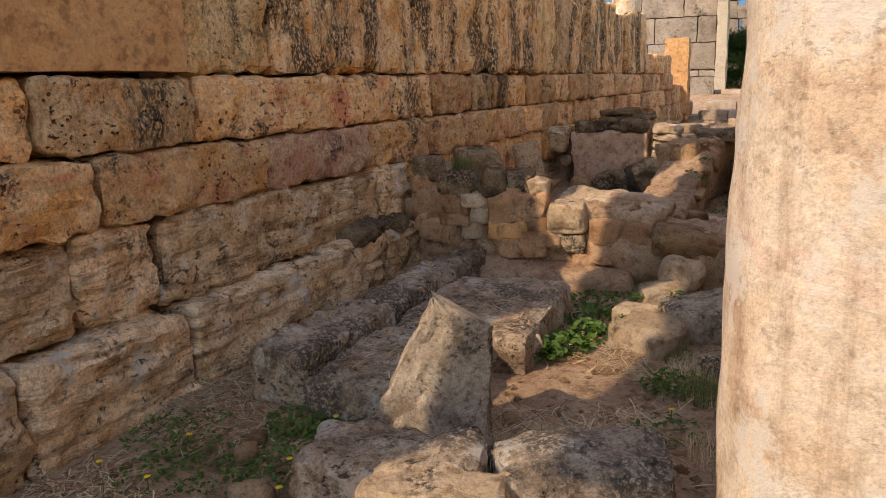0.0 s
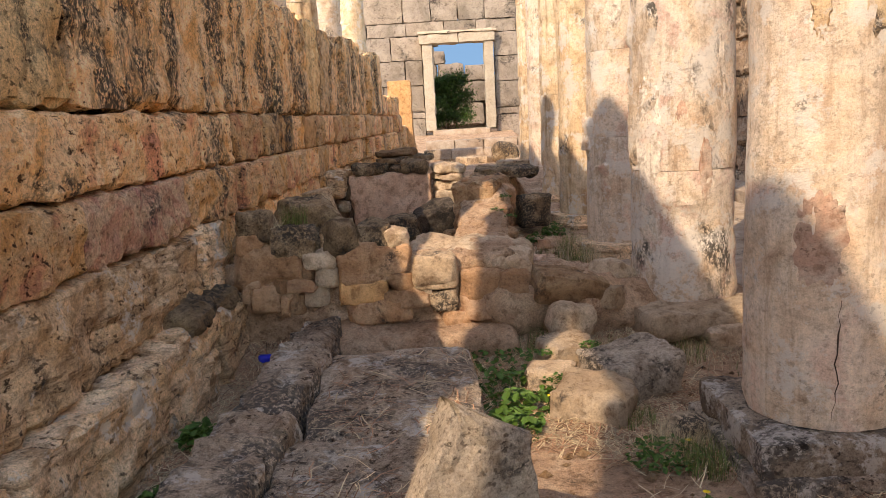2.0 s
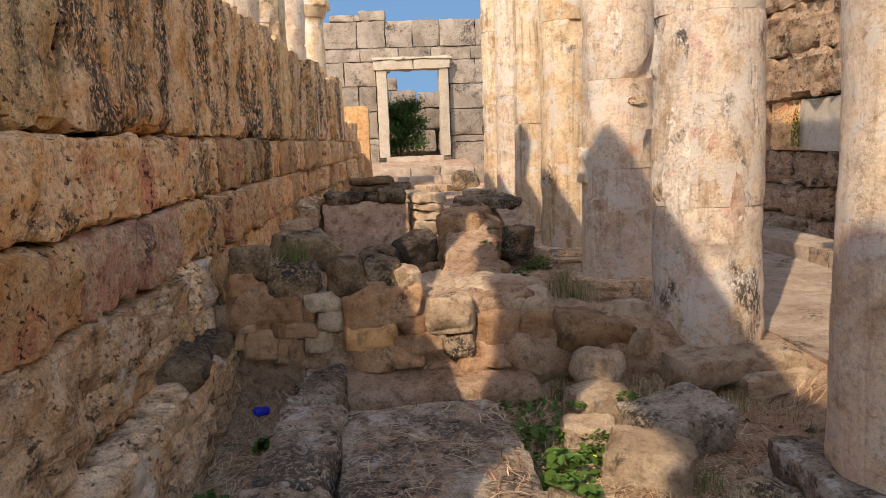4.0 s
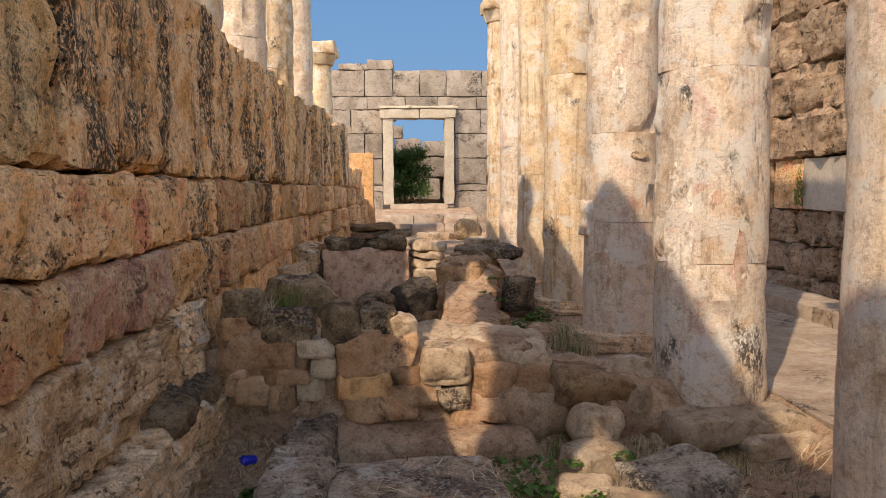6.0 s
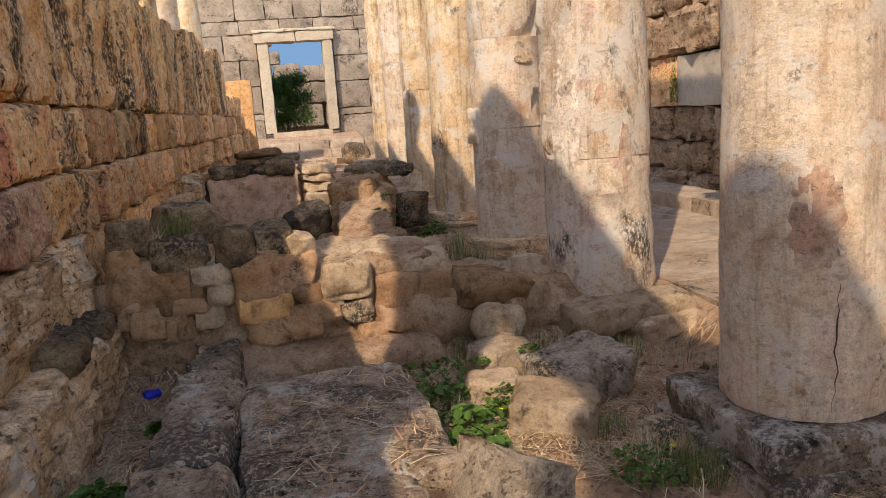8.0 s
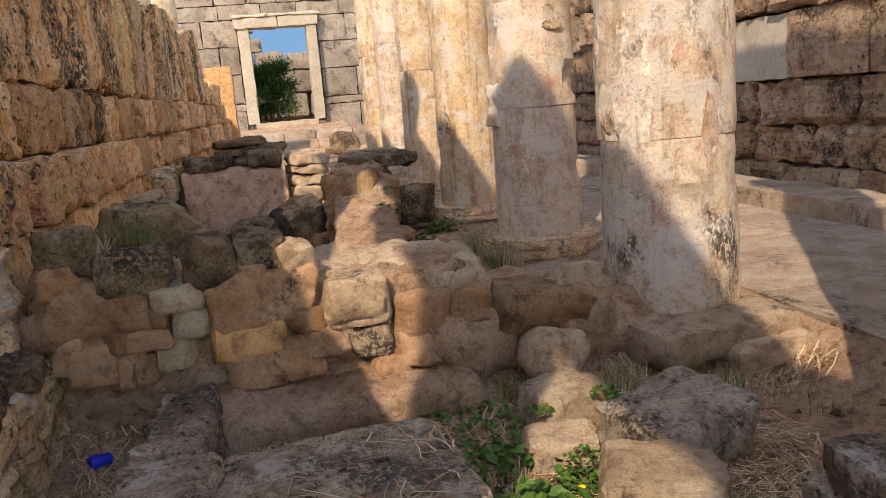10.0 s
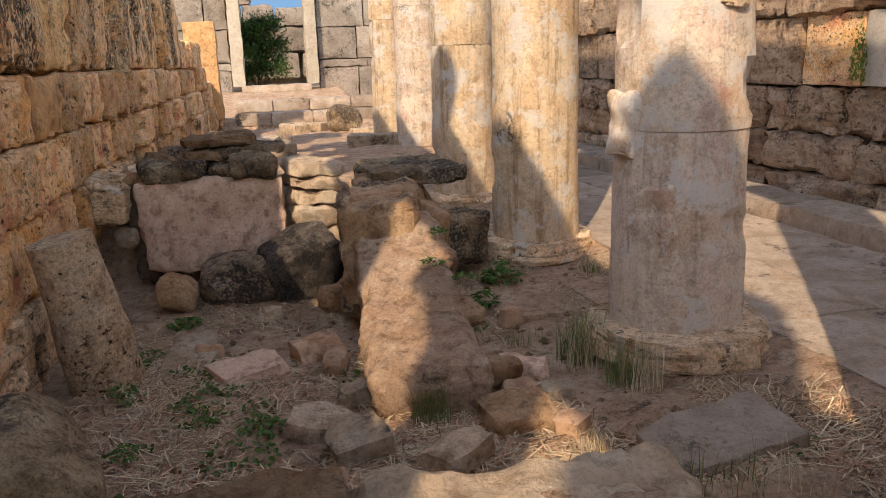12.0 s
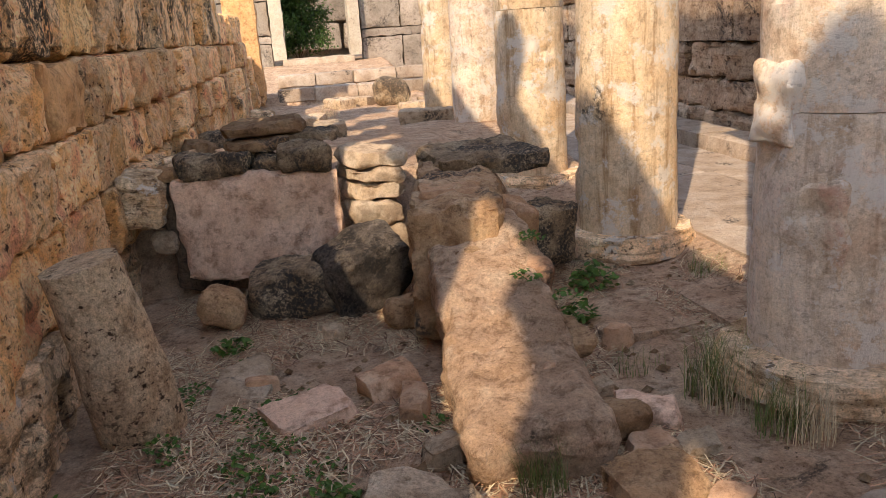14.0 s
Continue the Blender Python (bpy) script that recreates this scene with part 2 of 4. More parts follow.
# ---- mesh helpers ----
def mesh(name, verts, faces, material, smooth=True):
    me = bpy.data.meshes.new(name)
    me.from_pydata([tuple(v) for v in verts], [], faces)
    me.materials.append(material)
    if smooth:
        me.polygons.foreach_set("use_smooth", [True] * len(me.polygons))
        me.set_sharp_from_angle(angle=radians(32))
    me.update()
    return me


def part(name, me, parent=None, m=None, label=""):
    ob = new(name, me)
    if m is not None:
        ob.matrix_basis = m
    if parent is not None:
        ob.parent = parent
    if label:
        ob["label"] = label
    return ob


def thing(name, at=(0, 0, 0), label="", category="", group="", kind=""):
    ob = new(name)
    ob.matrix_basis = Matrix.Translation(at)
    return tagged(ob, label, category, group, kind)


def rough_box(size, seed, res=0.07, amp=0.018, rnd=0.2, big=0.035, chip=0.0, taper=0.0, most=26, strata=0.0, cuts=0):
    """A weathered block, centred on its middle: rounded edges, hollows, chips."""
    half = Vector(size) * 0.5
    n = [max(2, min(most, int(math.ceil(s / res)))) for s in size]
    r = rnd * min(size)
    off = Vector((seed * 3.17 % 97, seed * 7.31 % 89, seed * 1.93 % 83))
    index, verts, faces = {}, [], []
    pick = random.Random(seed * 17 + 3)
    planes = []
    for _ in range(cuts):
        way = Vector((pick.uniform(-1, 1), pick.uniform(-1, 1), pick.uniform(-0.6, 1))).normalized()
        reach = sum(abs(c) * h for c, h in zip(way, half))
        planes.append((way, reach * pick.uniform(0.62, 0.86)))

    def vert(i, j, k):
        key = (i, j, k)
        if key in index:
            return index[key]
        u = Vector((2 * i / n[0] - 1, 2 * j / n[1] - 1, 2 * k / n[2] - 1))
        p = Vector((u.x * half.x, u.y * half.y, u.z * half.z))
        q = Vector([max(-(h - r), min(h - r, c)) for c, h in zip(p, half)])
        d = p - q
        nrm = d.normalized() if d.length > 1e-6 else u.normalized()
        p = q + nrm * min(r, d.length) if d.length > r else p
        gap = sorted(h - abs(c) for c, h in zip(p, half))[1]
        for way, reach in planes:
            over = p.dot(way) - reach
            if over > 0:
                p = p - way * over * 0.9
        disp = big * noise.noise((p + off) * 2.3) + amp * 1.3 * noise.noise((p + off) * 8.0) + amp * 0.8 * noise.noise((p + off) * 19.0)
        if strata:
            disp += strata * noise.noise(Vector(((p.x + off.x) * 1.6, (p.y + off.y) * 1.6, (p.z + off.z) * 19.0)))
        if chip and gap < 0.09:
            disp -= min(chip, 0.3 * min(size)) * (1 - gap / 0.09) * max(0.0, min(1.0, (noise.noise((p + off) * 5.5) + 0.1) * 2.2))
        p = p + nrm * disp
        if taper:
            f = 1 - taper * (p.z / size[2] + 0.5)
            p = Vector((p.x * f, p.y * f, p.z))
        index[key] = len(verts)
        verts.append(p)
        return index[key]

    for axis in range(3):
        b, c = (axis + 1) % 3, (axis + 2) % 3
        for side in (0, n[axis]):
            for i in range(n[b]):
                for j in range(n[c]):
                    quad = []
                    for di, dj in ((0, 0), (1, 0), (1, 1), (0, 1)):
                        key = [0, 0, 0]
                        key[axis], key[b], key[c] = side, i + di, j + dj
                        quad.append(vert(*key))
                    faces.append(quad if side else quad[::-1])
    return verts, faces


SEED = [1]


def block(name, size, at, material, parent=None, rot=(0, 0, 0), label="", **shape):
    """at: the middle of the block."""
    SEED[0] += 1
    v, f = rough_box(size, SEED[0], **shape)
    return part(name, mesh(name, v, f, material), parent, pose(*at, *rot), label)


def loose(name, size, at, material, label, category, rot=(0, 0, 0), group="", **shape):
    ob = block(name, size, at, material, None, rot, **shape)
    return tagged(ob, label, category, group)


def drum(radius0, radius1, height, seed, amp=0.012, flutes=0, depth=0.0, gouge=0.0, sides=56, rows=None):
    rows = rows or max(6, int(height / 0.06))
    off = Vector((seed * 5.3 % 71, seed * 2.7 % 67, seed * 9.1 % 59))
    verts, faces = [], []
    for k in range(rows + 1):
        z = height * k / rows
        lip = 0.005 * (max(0.0, 1 - z / 0.035) ** 2 + max(0.0, 1 - (height - z) / 0.035) ** 2)
        for i in range(sides):
            a = 2 * math.pi * i / sides
            d = Vector((math.cos(a), math.sin(a), 0))
            p = d * radius0 + Vector((0, 0, z)) + off
            r = radius0 + (radius1 - radius0) * z / height - lip
            r += amp * (1.6 * noise.noise(p * 1.5) + 0.7 * noise.noise(p * 6) + 0.35 * noise.noise(p * 17))
            if flutes:
                r -= depth * max(0.0, math.cos(a * flutes)) * max(0.0, 0.6 + noise.noise(p * 1.1))
            if gouge:
                g = noise.noise(p * 2.6 + Vector((9, 3, 5)))
                r -= 0.6 * gouge * max(0.0, min(1.0, (g - 0.36) * 30))
            verts.append(d * r + Vector((0, 0, z)))
    for k in range(rows):
        for i in range(sides):
            j = (i + 1) % sides
            faces.append([k * sides + i, k * sides + j, (k + 1) * sides + j, (k + 1) * sides + i])
    faces.append(list(range(sides))[::-1])
    faces.append([rows * sides + i for i in range(sides)])
    return verts, faces


# ---- ground ----
def smoothstep(a, b, x):
    t = max(0.0, min(1.0, (x - a) / (b - a)))
    return t * t * (3 - 2 * t)


def ground_height(x, y):
    h = -0.15
    if -3.6 < x < 4 and -8 < y < 45:
        h -= 0.15 * (1 - smoothstep(6.2, 6.9, y)) * (1 - smoothstep(0.4, 0.9, x))
        h -= 0.03 * smoothstep(7.2, 8.6, y) * (1 - smoothstep(-0.9, 0.0, x))
        far = smoothstep(12.1, 12.5, y)
        side = 1 - smoothstep(-0.75, -0.25, x) * (1 - smoothstep(13.0, 17.0, y))
        right = 1 - smoothstep(0.5, 1.2, x)
        h += far * side * right * (0.74 - 0.42 * smoothstep(12.6, 21.0, y))
        h += right * (0.2 * smoothstep(24.9, 25.1, y) + 0.5 * smoothstep(26.9, 31.0, y))
        h += 0.05 * smoothstep(0.4, 1.0, x) + 0.055 * smoothstep(0.3, 0.75, x) * (1 - smoothstep(0.8, 0.95, x))
    p = Vector((x, y, 0))
    h += 0.035 * noise.noise(p * 1.3) + 0.014 * noise.noise(p * 5.0) + 0.006 * noise.noise(p * 14.0)
    return h


def axis_steps(lo, hi, step, far):
    xs = [lo + step * i for i in range(int((hi - lo) / step) + 1)]
    d, out = 1.0, []
    while d < far:
        out.append(d)
        d *= 1.7
    return [lo - d for d in reversed(out)] + xs + [xs[-1] + d for d in out]


gx, gy = axis_steps(-3.6, 3.6, 0.06, 900), axis_steps(-3.0, 27.0, 0.08, 900)
gv = [(x, y, ground_height(x, y)) for y in gy for x in gx]
w = len(gx)
gf = [[j * w + i, j * w + i + 1, (j + 1) * w + i + 1, (j + 1) * w + i] for j in range(len(gy) - 1) for i in range(w - 1)]
tagged(part("ground", mesh("ground", gv, gf, EARTH)), "dry brown trodden earth with straw and weeds", "ground", kind="structure")


# ---- distant sky behind the far wall ----
bd = bpy.data.materials.new("deep_blue_sky")
bd.use_nodes = True
nt = bd.node_tree
nt.nodes.remove(nt.nodes["Principled BSDF"])
em = nt.nodes.new("ShaderNodeEmission")
tcb = nt.nodes.new("ShaderNodeTexCoord")
sep = nt.nodes.new("ShaderNodeSeparateXYZ")
nt.links.new(tcb.outputs["Generated"], sep.inputs[0])
nt.links.new(ramp(nt, sep.outputs[2], [(0.0, (0.075, 0.165, 0.30)), (0.5, (0.047, 0.125, 0.27)), (1.0, (0.036, 0.10, 0.235))]), em.inputs[0])
nt.links.new(em.outputs[0], nt.nodes["Material Output"].inputs[0])
arc = [radians(-32 + 68 * i / 24) for i in range(25)]
bv = [(400 * math.sin(a), 400 * math.cos(a), z) for z in (-30, 230) for a in arc]
tagged(part("backdrop", mesh("backdrop", bv, [[i, i + 1, i + 26, i + 25] for i in range(24)], bd)), "clear deep blue sky beyond the ruins", "sky", kind="structure")


# ---- left wall: courses of big blocks and upright slabs ----
def course(parent, joints, x_face, z0, z1, depth, material, seed, pick=None, jitter=0.04, ragged=0.0, **shape):
    rnd = random.Random(seed)
    top = z1
    for a, b in zip(joints, joints[1:]):
        out = rnd.uniform(-jitter, jitter) * (1.0 if a < 7 else 1.5) + 0.036 * max(0.0, a - 12)
        z1 = top - (ragged * rnd.random() if a > 7 else 0.0)
        mat = material
        if pick:
            mat = pick(a, rnd) or material
        size = (depth, b - a - 0.022, z1 - z0 - 0.014)
        block("block", size, (x_face + out - depth / 2, (a + b) / 2, (z0 + z1) / 2), mat, parent, (0, rnd.uniform(-0.8, 0.8), rnd.uniform(-1.4, 1.4)), **shape)


def steps_from(a, b, lo, hi, seed):
    rnd = random.Random(seed)
    out = [a]
    while out[-1] < b - hi:
        out.append(out[-1] + rnd.uniform(lo, hi))
    return out + [b]


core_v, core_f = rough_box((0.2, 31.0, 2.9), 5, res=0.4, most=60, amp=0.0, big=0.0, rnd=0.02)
wall_west = tagged(part("wall_west", mesh("wall_west", core_v, core_f, SHADED_FILL), None, pose(-3.86, 7.0, 1.2)), "tall weathered ochre limestone ashlar wall with dark lichen streaks", "wall", kind="structure")
holder = Matrix.Translation((3.86, -7.0, -1.2))


def wall_child(parent, mats):
    for ob in list(parent.children):
        ob.matrix_parent_inverse = mats


near = dict(res=0.04, amp=0.02, rnd=0.07, big=0.02, chip=0.045, strata=0.012, most=38)
foot = dict(res=0.045, amp=0.03, rnd=0.07, big=0.06, chip=0.05, strata=0.022, most=60)
FACE = -3.43
course(wall_west, steps_from(-8, 1.3, 0.9, 1.4, 1) + [2.36, 3.55, 6.0, 6.8], FACE + 0.22, -0.45, 0.24, 0.5, FOOT, 11, jitter=0.02, **foot)
course(wall_west, steps_from(-8, 0.8, 0.8, 1.3, 2) + [1.97, 2.87, 3.5, 6.2, 6.85], FACE + 0.06, 0.22, 0.78, 0.5, FOOT, 12, jitter=0.02, **foot)
course(wall_west, [6.8, 7.9, 9.0, 10.1, 11.2, 12.3], FACE + 0.0, -0.35, 0.3, 0.45, FOOT, 21, jitter=0.03, **foot)
course(wall_west, [6.85, 8.2, 9.5, 10.6, 11.6, 12.4], FACE + 0.0, 0.29, 0.78, 0.45, WALL, 22, jitter=0.03, **near)
course(wall_west, steps_from(-8, 1.5, 1.0, 1.5, 3) + [3.07, 4.61, 6.14, 7.42, 9.2, 10.6, 11.5, 12.4, 13.3, 14.4, 15.2, 16.3, 17.2, 18.5, 19.4, 20.5, 21.6, 22.7], FACE + 0.03, 0.77, 1.17, 0.45, WALL, 13, pick=lambda a, r: RED if a in (4.61,) else None, **near)
course(wall_west, steps_from(-8, 1.7, 0.9, 1.4, 4) + [2.8, 3.96, 5.5, 6.62, 7.62, 8.8, 9.97, 10.8, 11.55, 12.2, 13.0, 14.1, 14.9, 16.0, 17.1, 18.2, 19.2, 20.3, 21.4, 22.7], FACE, 1.17, 1.6, 0.45, WALL, 14, pick=lambda a, r: ORTHO if a in (2.8, 6.62, 8.8) else ORANGE if a == 10.8 else None, **near)
course(wall_west, [-8, -5.5, -3, -0.2, 3.94], FACE - 0.06, 1.61, 2.9, 0.4, ORANGE, 15, res=0.12, amp=0.006, rnd=0.04, big=0.012)
course(wall_west, [3.94, 4.84, 6.3, 7.29, 8.3, 9.4, 10.4, 11.4, 12.4, 13.3, 14.4, 15.2, 16.4, 17.4, 18.4, 19.3], FACE - 0.03, 1.61, 2.98, 0.4, ORTHO, 16, ragged=0.2, pick=lambda a, r: GOLD if a in (3.94, 11.4) else None, res=0.05, amp=0.024, rnd=0.06, big=0.03, chip=0.08, jitter=0.045, most=36)
course(wall_west, [5.6, 6.5, 7.25], FACE - 0.05, 2.91, 3.15, 0.35, ORTHO, 17, **near)
course(wall_west, [19.35, 20.4, 21.6, 22.7], FACE + 0.0, 1.6, 2.08, 0.5, WALL, 18, **near)
course(wall_west, [22.75, 23.4, 24.3, 25.2], FACE + 0.0, 0.75, 1.3, 0.6, WALL, 19, **near)
course(wall_west, steps_from(12.4, 26.0, 0.5, 1.1, 23), FACE + 0.02, 0.2, 0.78, 0.5, WALL, 20, jitter=0.07, res=0.08, amp=0.03, rnd=0.12, big=0.06, chip=0.08)
block("ledge_stone", (0.24, 0.95, 0.12), (FACE + 0.11, 5.95, 0.29), DARK, wall_west, (0, 16, 0), rnd=0.1, res=0.025, amp=0.03, chip=0.05, most=34, label="ledge covered with black crust")
block("ledge_stone", (0.3, 0.5, 0.34), (FACE + 0.12, 12.0, 0.62), FOOT, wall_west, (0, 10, 8), rnd=0.2, res=0.04, amp=0.03, chip=0.05)
wall_child(wall_west, holder)


# ---- the two rows of columns ----
def column(x, y, radius, material, joints, top, seed, plinth=0.0, flutes=0, depth=0.0, gouge=0.04, base_z=-0.02, capital=True, label="", group="", amp=0.012, round_plinth=True):
    col = thing("column", (x, y, base_z), label, "column", group)
    if plinth:
        if round_plinth:
            v, f = drum(plinth, plinth * 0.96, 0.17, seed + 90, amp=0.05, gouge=0.08, rows=8)
            part("plinth", mesh("plinth", v, f, FOOT), col, pose(0, 0, -0.15))
        else:
            block("plinth", (plinth * 1.88, plinth * 1.88, 0.17), (0, 0, -0.085), SLAB, col, rnd=0.05, amp=0.01, chip=0.025, big=0.01, res=0.035)
            block("lower_plinth", (plinth * 2.04, plinth * 2.04, 0.2), (0, 0, -0.262), SLAB, col, rnd=0.04, amp=0.01, chip=0.025, big=0.01, res=0.035)
    levels = [0.0] + joints + [top]
    for i, (a, b) in enumerate(zip(levels, levels[1:])):
        r0, r1 = radius * (1 - 0.02 * a), radius * (1 - 0.02 * b)
        v, f = drum(r0, r1, b - a - 0.004, seed * 7 + i, amp=amp, flutes=flutes, depth=depth, gouge=gouge)
        part("drum", mesh("drum", v, f, material), col, pose(0, 0, a, 0, 0, 17 * i))
    if capital:
        block("capital", (radius * 2.5, radius * 2.5, 0.3), (0, 0, top + 0.36), material, col, rnd=0.12, chip=0.04)
        v, f = drum(radius * 0.98, radius * 1.25, 0.26, seed + 50)
        part("echinus", mesh("echinus", v, f, material), col, pose(0, 0, top - 0.02))
    return col


RIGHT_ROW = "colonnade beside the walled passage"
column(0.235, 2.12, 0.378, COLUMN, [3.6], 5.2, 3, plinth=0.48, label="tall pale pink limestone column with flaking stains", group=RIGHT_ROW, gouge=0.01)
column(0.22, 4.55, 0.37, COLUMN, [3.4], 5.2, 4, plinth=0.5, round_plinth=False, base_z=-0.04, label="tall pale limestone column with a cracked shaft on a square plinth", group=RIGHT_ROW, gouge=0.02)
column(0.225, 7.0, 0.40, COLUMN_GREY, [1.0, 2.35], 5.2, 5, plinth=0.0, base_z=-0.02, label="tall stained limestone column with broken drum joints on a low slab", group=RIGHT_ROW, gouge=0.06, amp=0.016)
column(0.27, 9.5, 0.385, COLUMN, [1.15, 2.05], 5.2, 6, plinth=0.56, base_z=0.02, label="thick pale limestone column with a broken notch on a rough round base", group=RIGHT_ROW, gouge=0.07)
column(0.27, 11.98, 0.385, COLUMN_GOLD, [3.0], 5.2, 7, plinth=0.55, base_z=0.02, flutes=20, depth=0.012, label="tall golden limestone column with worn flutes", group=RIGHT_ROW)
column(0.27, 14.45, 0.37, COLUMN_GOLD, [1.7], 5.2, 8, plinth=0.5, base_z=0.05, flutes=20, depth=0.012, label="tall golden limestone column with a cracked lower drum", group=RIGHT_ROW)
column(0.27, 16.9, 0.36, COLUMN, [2.2], 5.2, 9, base_z=0.15, flutes=20, depth=0.012, label="tall cream limestone column with worn flutes", group=RIGHT_ROW)
column(0.27, 19.4, 0.35, COLUMN_GOLD, [2.0, 3.6], 5.0, 10, base_z=0.3, label="tall golden limestone column with a moulded capital", group=RIGHT_ROW)
def crack(parent, start, steps, seed, cx, cy, radius, width=0.007):
    """A jagged dark crack down the face of a shaft: start is (angle in degrees, height)."""
    r = random.Random(seed)
    a, z = radians(start[0]), start[1]
    v, f = [], []
    for k in range(steps + 1):
        wd = width * math.sin(math.pi * (k + 0.3) / (steps + 0.6)) * r.uniform(0.5, 1.4)
        for s in (-1, 1):
            an = a + s * wd / radius
            v.append((radius * math.cos(an), radius * math.sin(an), z))
        a += r.uniform(-0.04, 0.04)
        z -= 0.045
    f = [[2 * k, 2 * k + 1, 2 * k + 3, 2 * k + 2] for k in range(steps)]
    part("crack", mesh("crack", v, f, CRACK), parent, label="dark jagged crack")


first = next(o for o in bpy.data.objects if o.name.startswith("column") and o.type == "EMPTY" and abs(o.location.y - 4.55) < 0.01)
crack(first, (256, 0.68), 14, 3, 0, 0, 0.367, 0.003)
third = next(o for o in bpy.data.objects if o.name.startswith("column") and o.type == "EMPTY" and abs(o.location.y - 9.5) < 0.01)
block("broken_knob", (0.18, 0.28, 0.38), (-0.33, -0.02, 1.18), COLUMN, third, (0, 4, 10), label="broken stump of stone on the shaft", rnd=0.2, res=0.03, big=0.04, chip=0.03)
block("broken_knob", (0.16, 0.3, 0.5), (-0.25, -0.18, 0.62), COLUMN, third, (0, -3, 32), label="bulging flake on the lower shaft", rnd=0.25, res=0.03, big=0.03)
second = next(o for o in bpy.data.objects if o.name.startswith("column") and o.type == "EMPTY" and abs(o.location.y - 7.0) < 0.01)
block("broken_face", (0.2, 0.34, 1.25), (-0.26, -0.1, 1.62), COLUMN_GREY, second, (0, 0, 22), label="thick flaking face with a broken lower edge", rnd=0.2, res=0.04, big=0.03, chip=0.04)


def flake(parent, radius, angle, z, wide, high, material, seed, label, proud=0.006):
    """A thin uneven patch of the old surface left on a shaft, round the given angle in degrees."""
    n, v, f = 22, [], []
    for j in range(n + 1):
        for i in range(n + 1):
            u, w = 2 * i / n - 1, 2 * j / n - 1
            k = math.hypot(u, w)
            d = Vector((u, w, seed * 3.7))
            edge = 0.72 + 0.5 * noise.noise(d.normalized() * 1.6 + Vector((seed, 0, 0))) + 0.2 * noise.noise(d * 5)
            reach = max(abs(u), abs(w))
            m = edge * reach / k if k > 1e-6 else 0.0
            a = radians(angle) + u * m * wide / 2 / radius
            lift = proud * max(0.0, min(1.0, (1.0 - reach) * 8)) - 0.012 * (reach > 0.99)
            r = radius * (1 - 0.02 * z) + lift + 0.002 * noise.noise(Vector((u * 4, w * 4, seed)))
            v.append((r * math.cos(a), r * math.sin(a), z + w * m * high / 2))
    f = [[j * (n + 1) + i, j * (n + 1) + i + 1, (j + 1) * (n + 1) + i + 1, (j + 1) * (n + 1) + i] for j in range(n) for i in range(n)]
    part("flaked_patch", mesh("flaked_patch", v, f, material), parent, label=label)


for ang, z, wd, hg, mat, sd, lab in ((240, 0.86, 0.34, 0.62, STAIN_RED, 3, "reddish stained patch"), (275, 2.05, 0.2, 0.7, COLUMN_GOLD, 7, "yellowish old surface"), (240, 1.9, 0.16, 0.6, COLUMN_GOLD, 9, "yellowish old surface")):
    flake(first, 0.372, ang, z, wd, hg, mat, sd, lab)
for ang, z, wd, hg, mat, sd, lab in ((215, 1.25, 0.3, 1.0, WHITE_CRUST, 4, "pale grey crust"), (255, 1.42, 0.12, 0.26, STAIN_RED, 6, "reddish stained patch"), (280, 1.0, 0.14, 0.6, STAIN_RED, 8, "reddish stained patch"), (300, 1.7, 0.12, 0.8, WHITE_CRUST, 10, "pale grey crust")):
    flake(second, 0.402, ang, z, wd, hg, mat, sd, lab)
for ang, z, wd, hg, mat, sd, lab in ((285, 1.82, 0.34, 0.13, FOOT, 12, "broken ledge on the shaft"), (250, 2.5, 0.3, 0.7, WHITE_CRUST, 14, "pale grey crust")):
    flake(third, 0.388, ang, z, wd, hg, mat, sd, lab, 0.012)
LEFT_ROW = "colonnade behind the high wall"
# Nearest columns are unseen; their place and girth are set to shape sun patches.
for i, y in enumerate((-1.42, 1.46, 4.05, 6.52, 9.0, 11.5, 14.0, 16.7, 21.0)):
    column(-4.05, y, 0.375 if i else 0.28, COLUMN_GOLD if i % 2 == 0 else COLUMN, [1.9, 3.4], 5.6 if i < 7 else 5.2 if i < 8 else 4.6, 20 + i, base_z=0.0, label="tall golden limestone column rising behind the high wall", group=LEFT_ROW, gouge=0.05, amp=0.02)


def entablature(name, x, pieces, label):
    ent = thing(name, (0, 0, 0), label, "architrave")
    for y0, y1, z0, z1 in pieces:
        block("beam", (0.52, y1 - y0 - 0.02, z1 - z0), (x, (y0 + y1) / 2, (z0 + z1) / 2), COLUMN_GOLD, ent, res=0.15, amp=0.02, rnd=0.08, big=0.03)
    return ent


# Beams inferred from shade on the columns; unseen tops are stepped to cast it.
west_top = entablature("architrave", -4.05, [(-3.3, -0.9, 6.1, 6.7), (-0.9, 1.58, 6.1, 6.7), (1.58, 4.05, 6.1, 6.7), (4.05, 6.52, 6.1, 6.7), (6.52, 9.0, 6.1, 6.7), (9.0, 11.5, 6.1, 6.7), (11.5, 13.6, 6.1, 6.7),
                                            (-1.75, -0.3, 6.7, 7.32), (-0.3, 1.15, 6.7, 7.32), (2.6, 4.0, 6.7, 7.5), (4.0, 5.7, 6.7, 7.57), (5.7, 7.1, 6.7, 7.5), (7.1, 8.15, 6.7, 7.55), (8.15, 9.9, 6.7, 7.3), (9.9, 11.1, 6.7, 7.3), (11.1, 13.0, 6.7, 7.3)],
            "golden limestone beams on the column tops, unseen, shaped to cast shade")
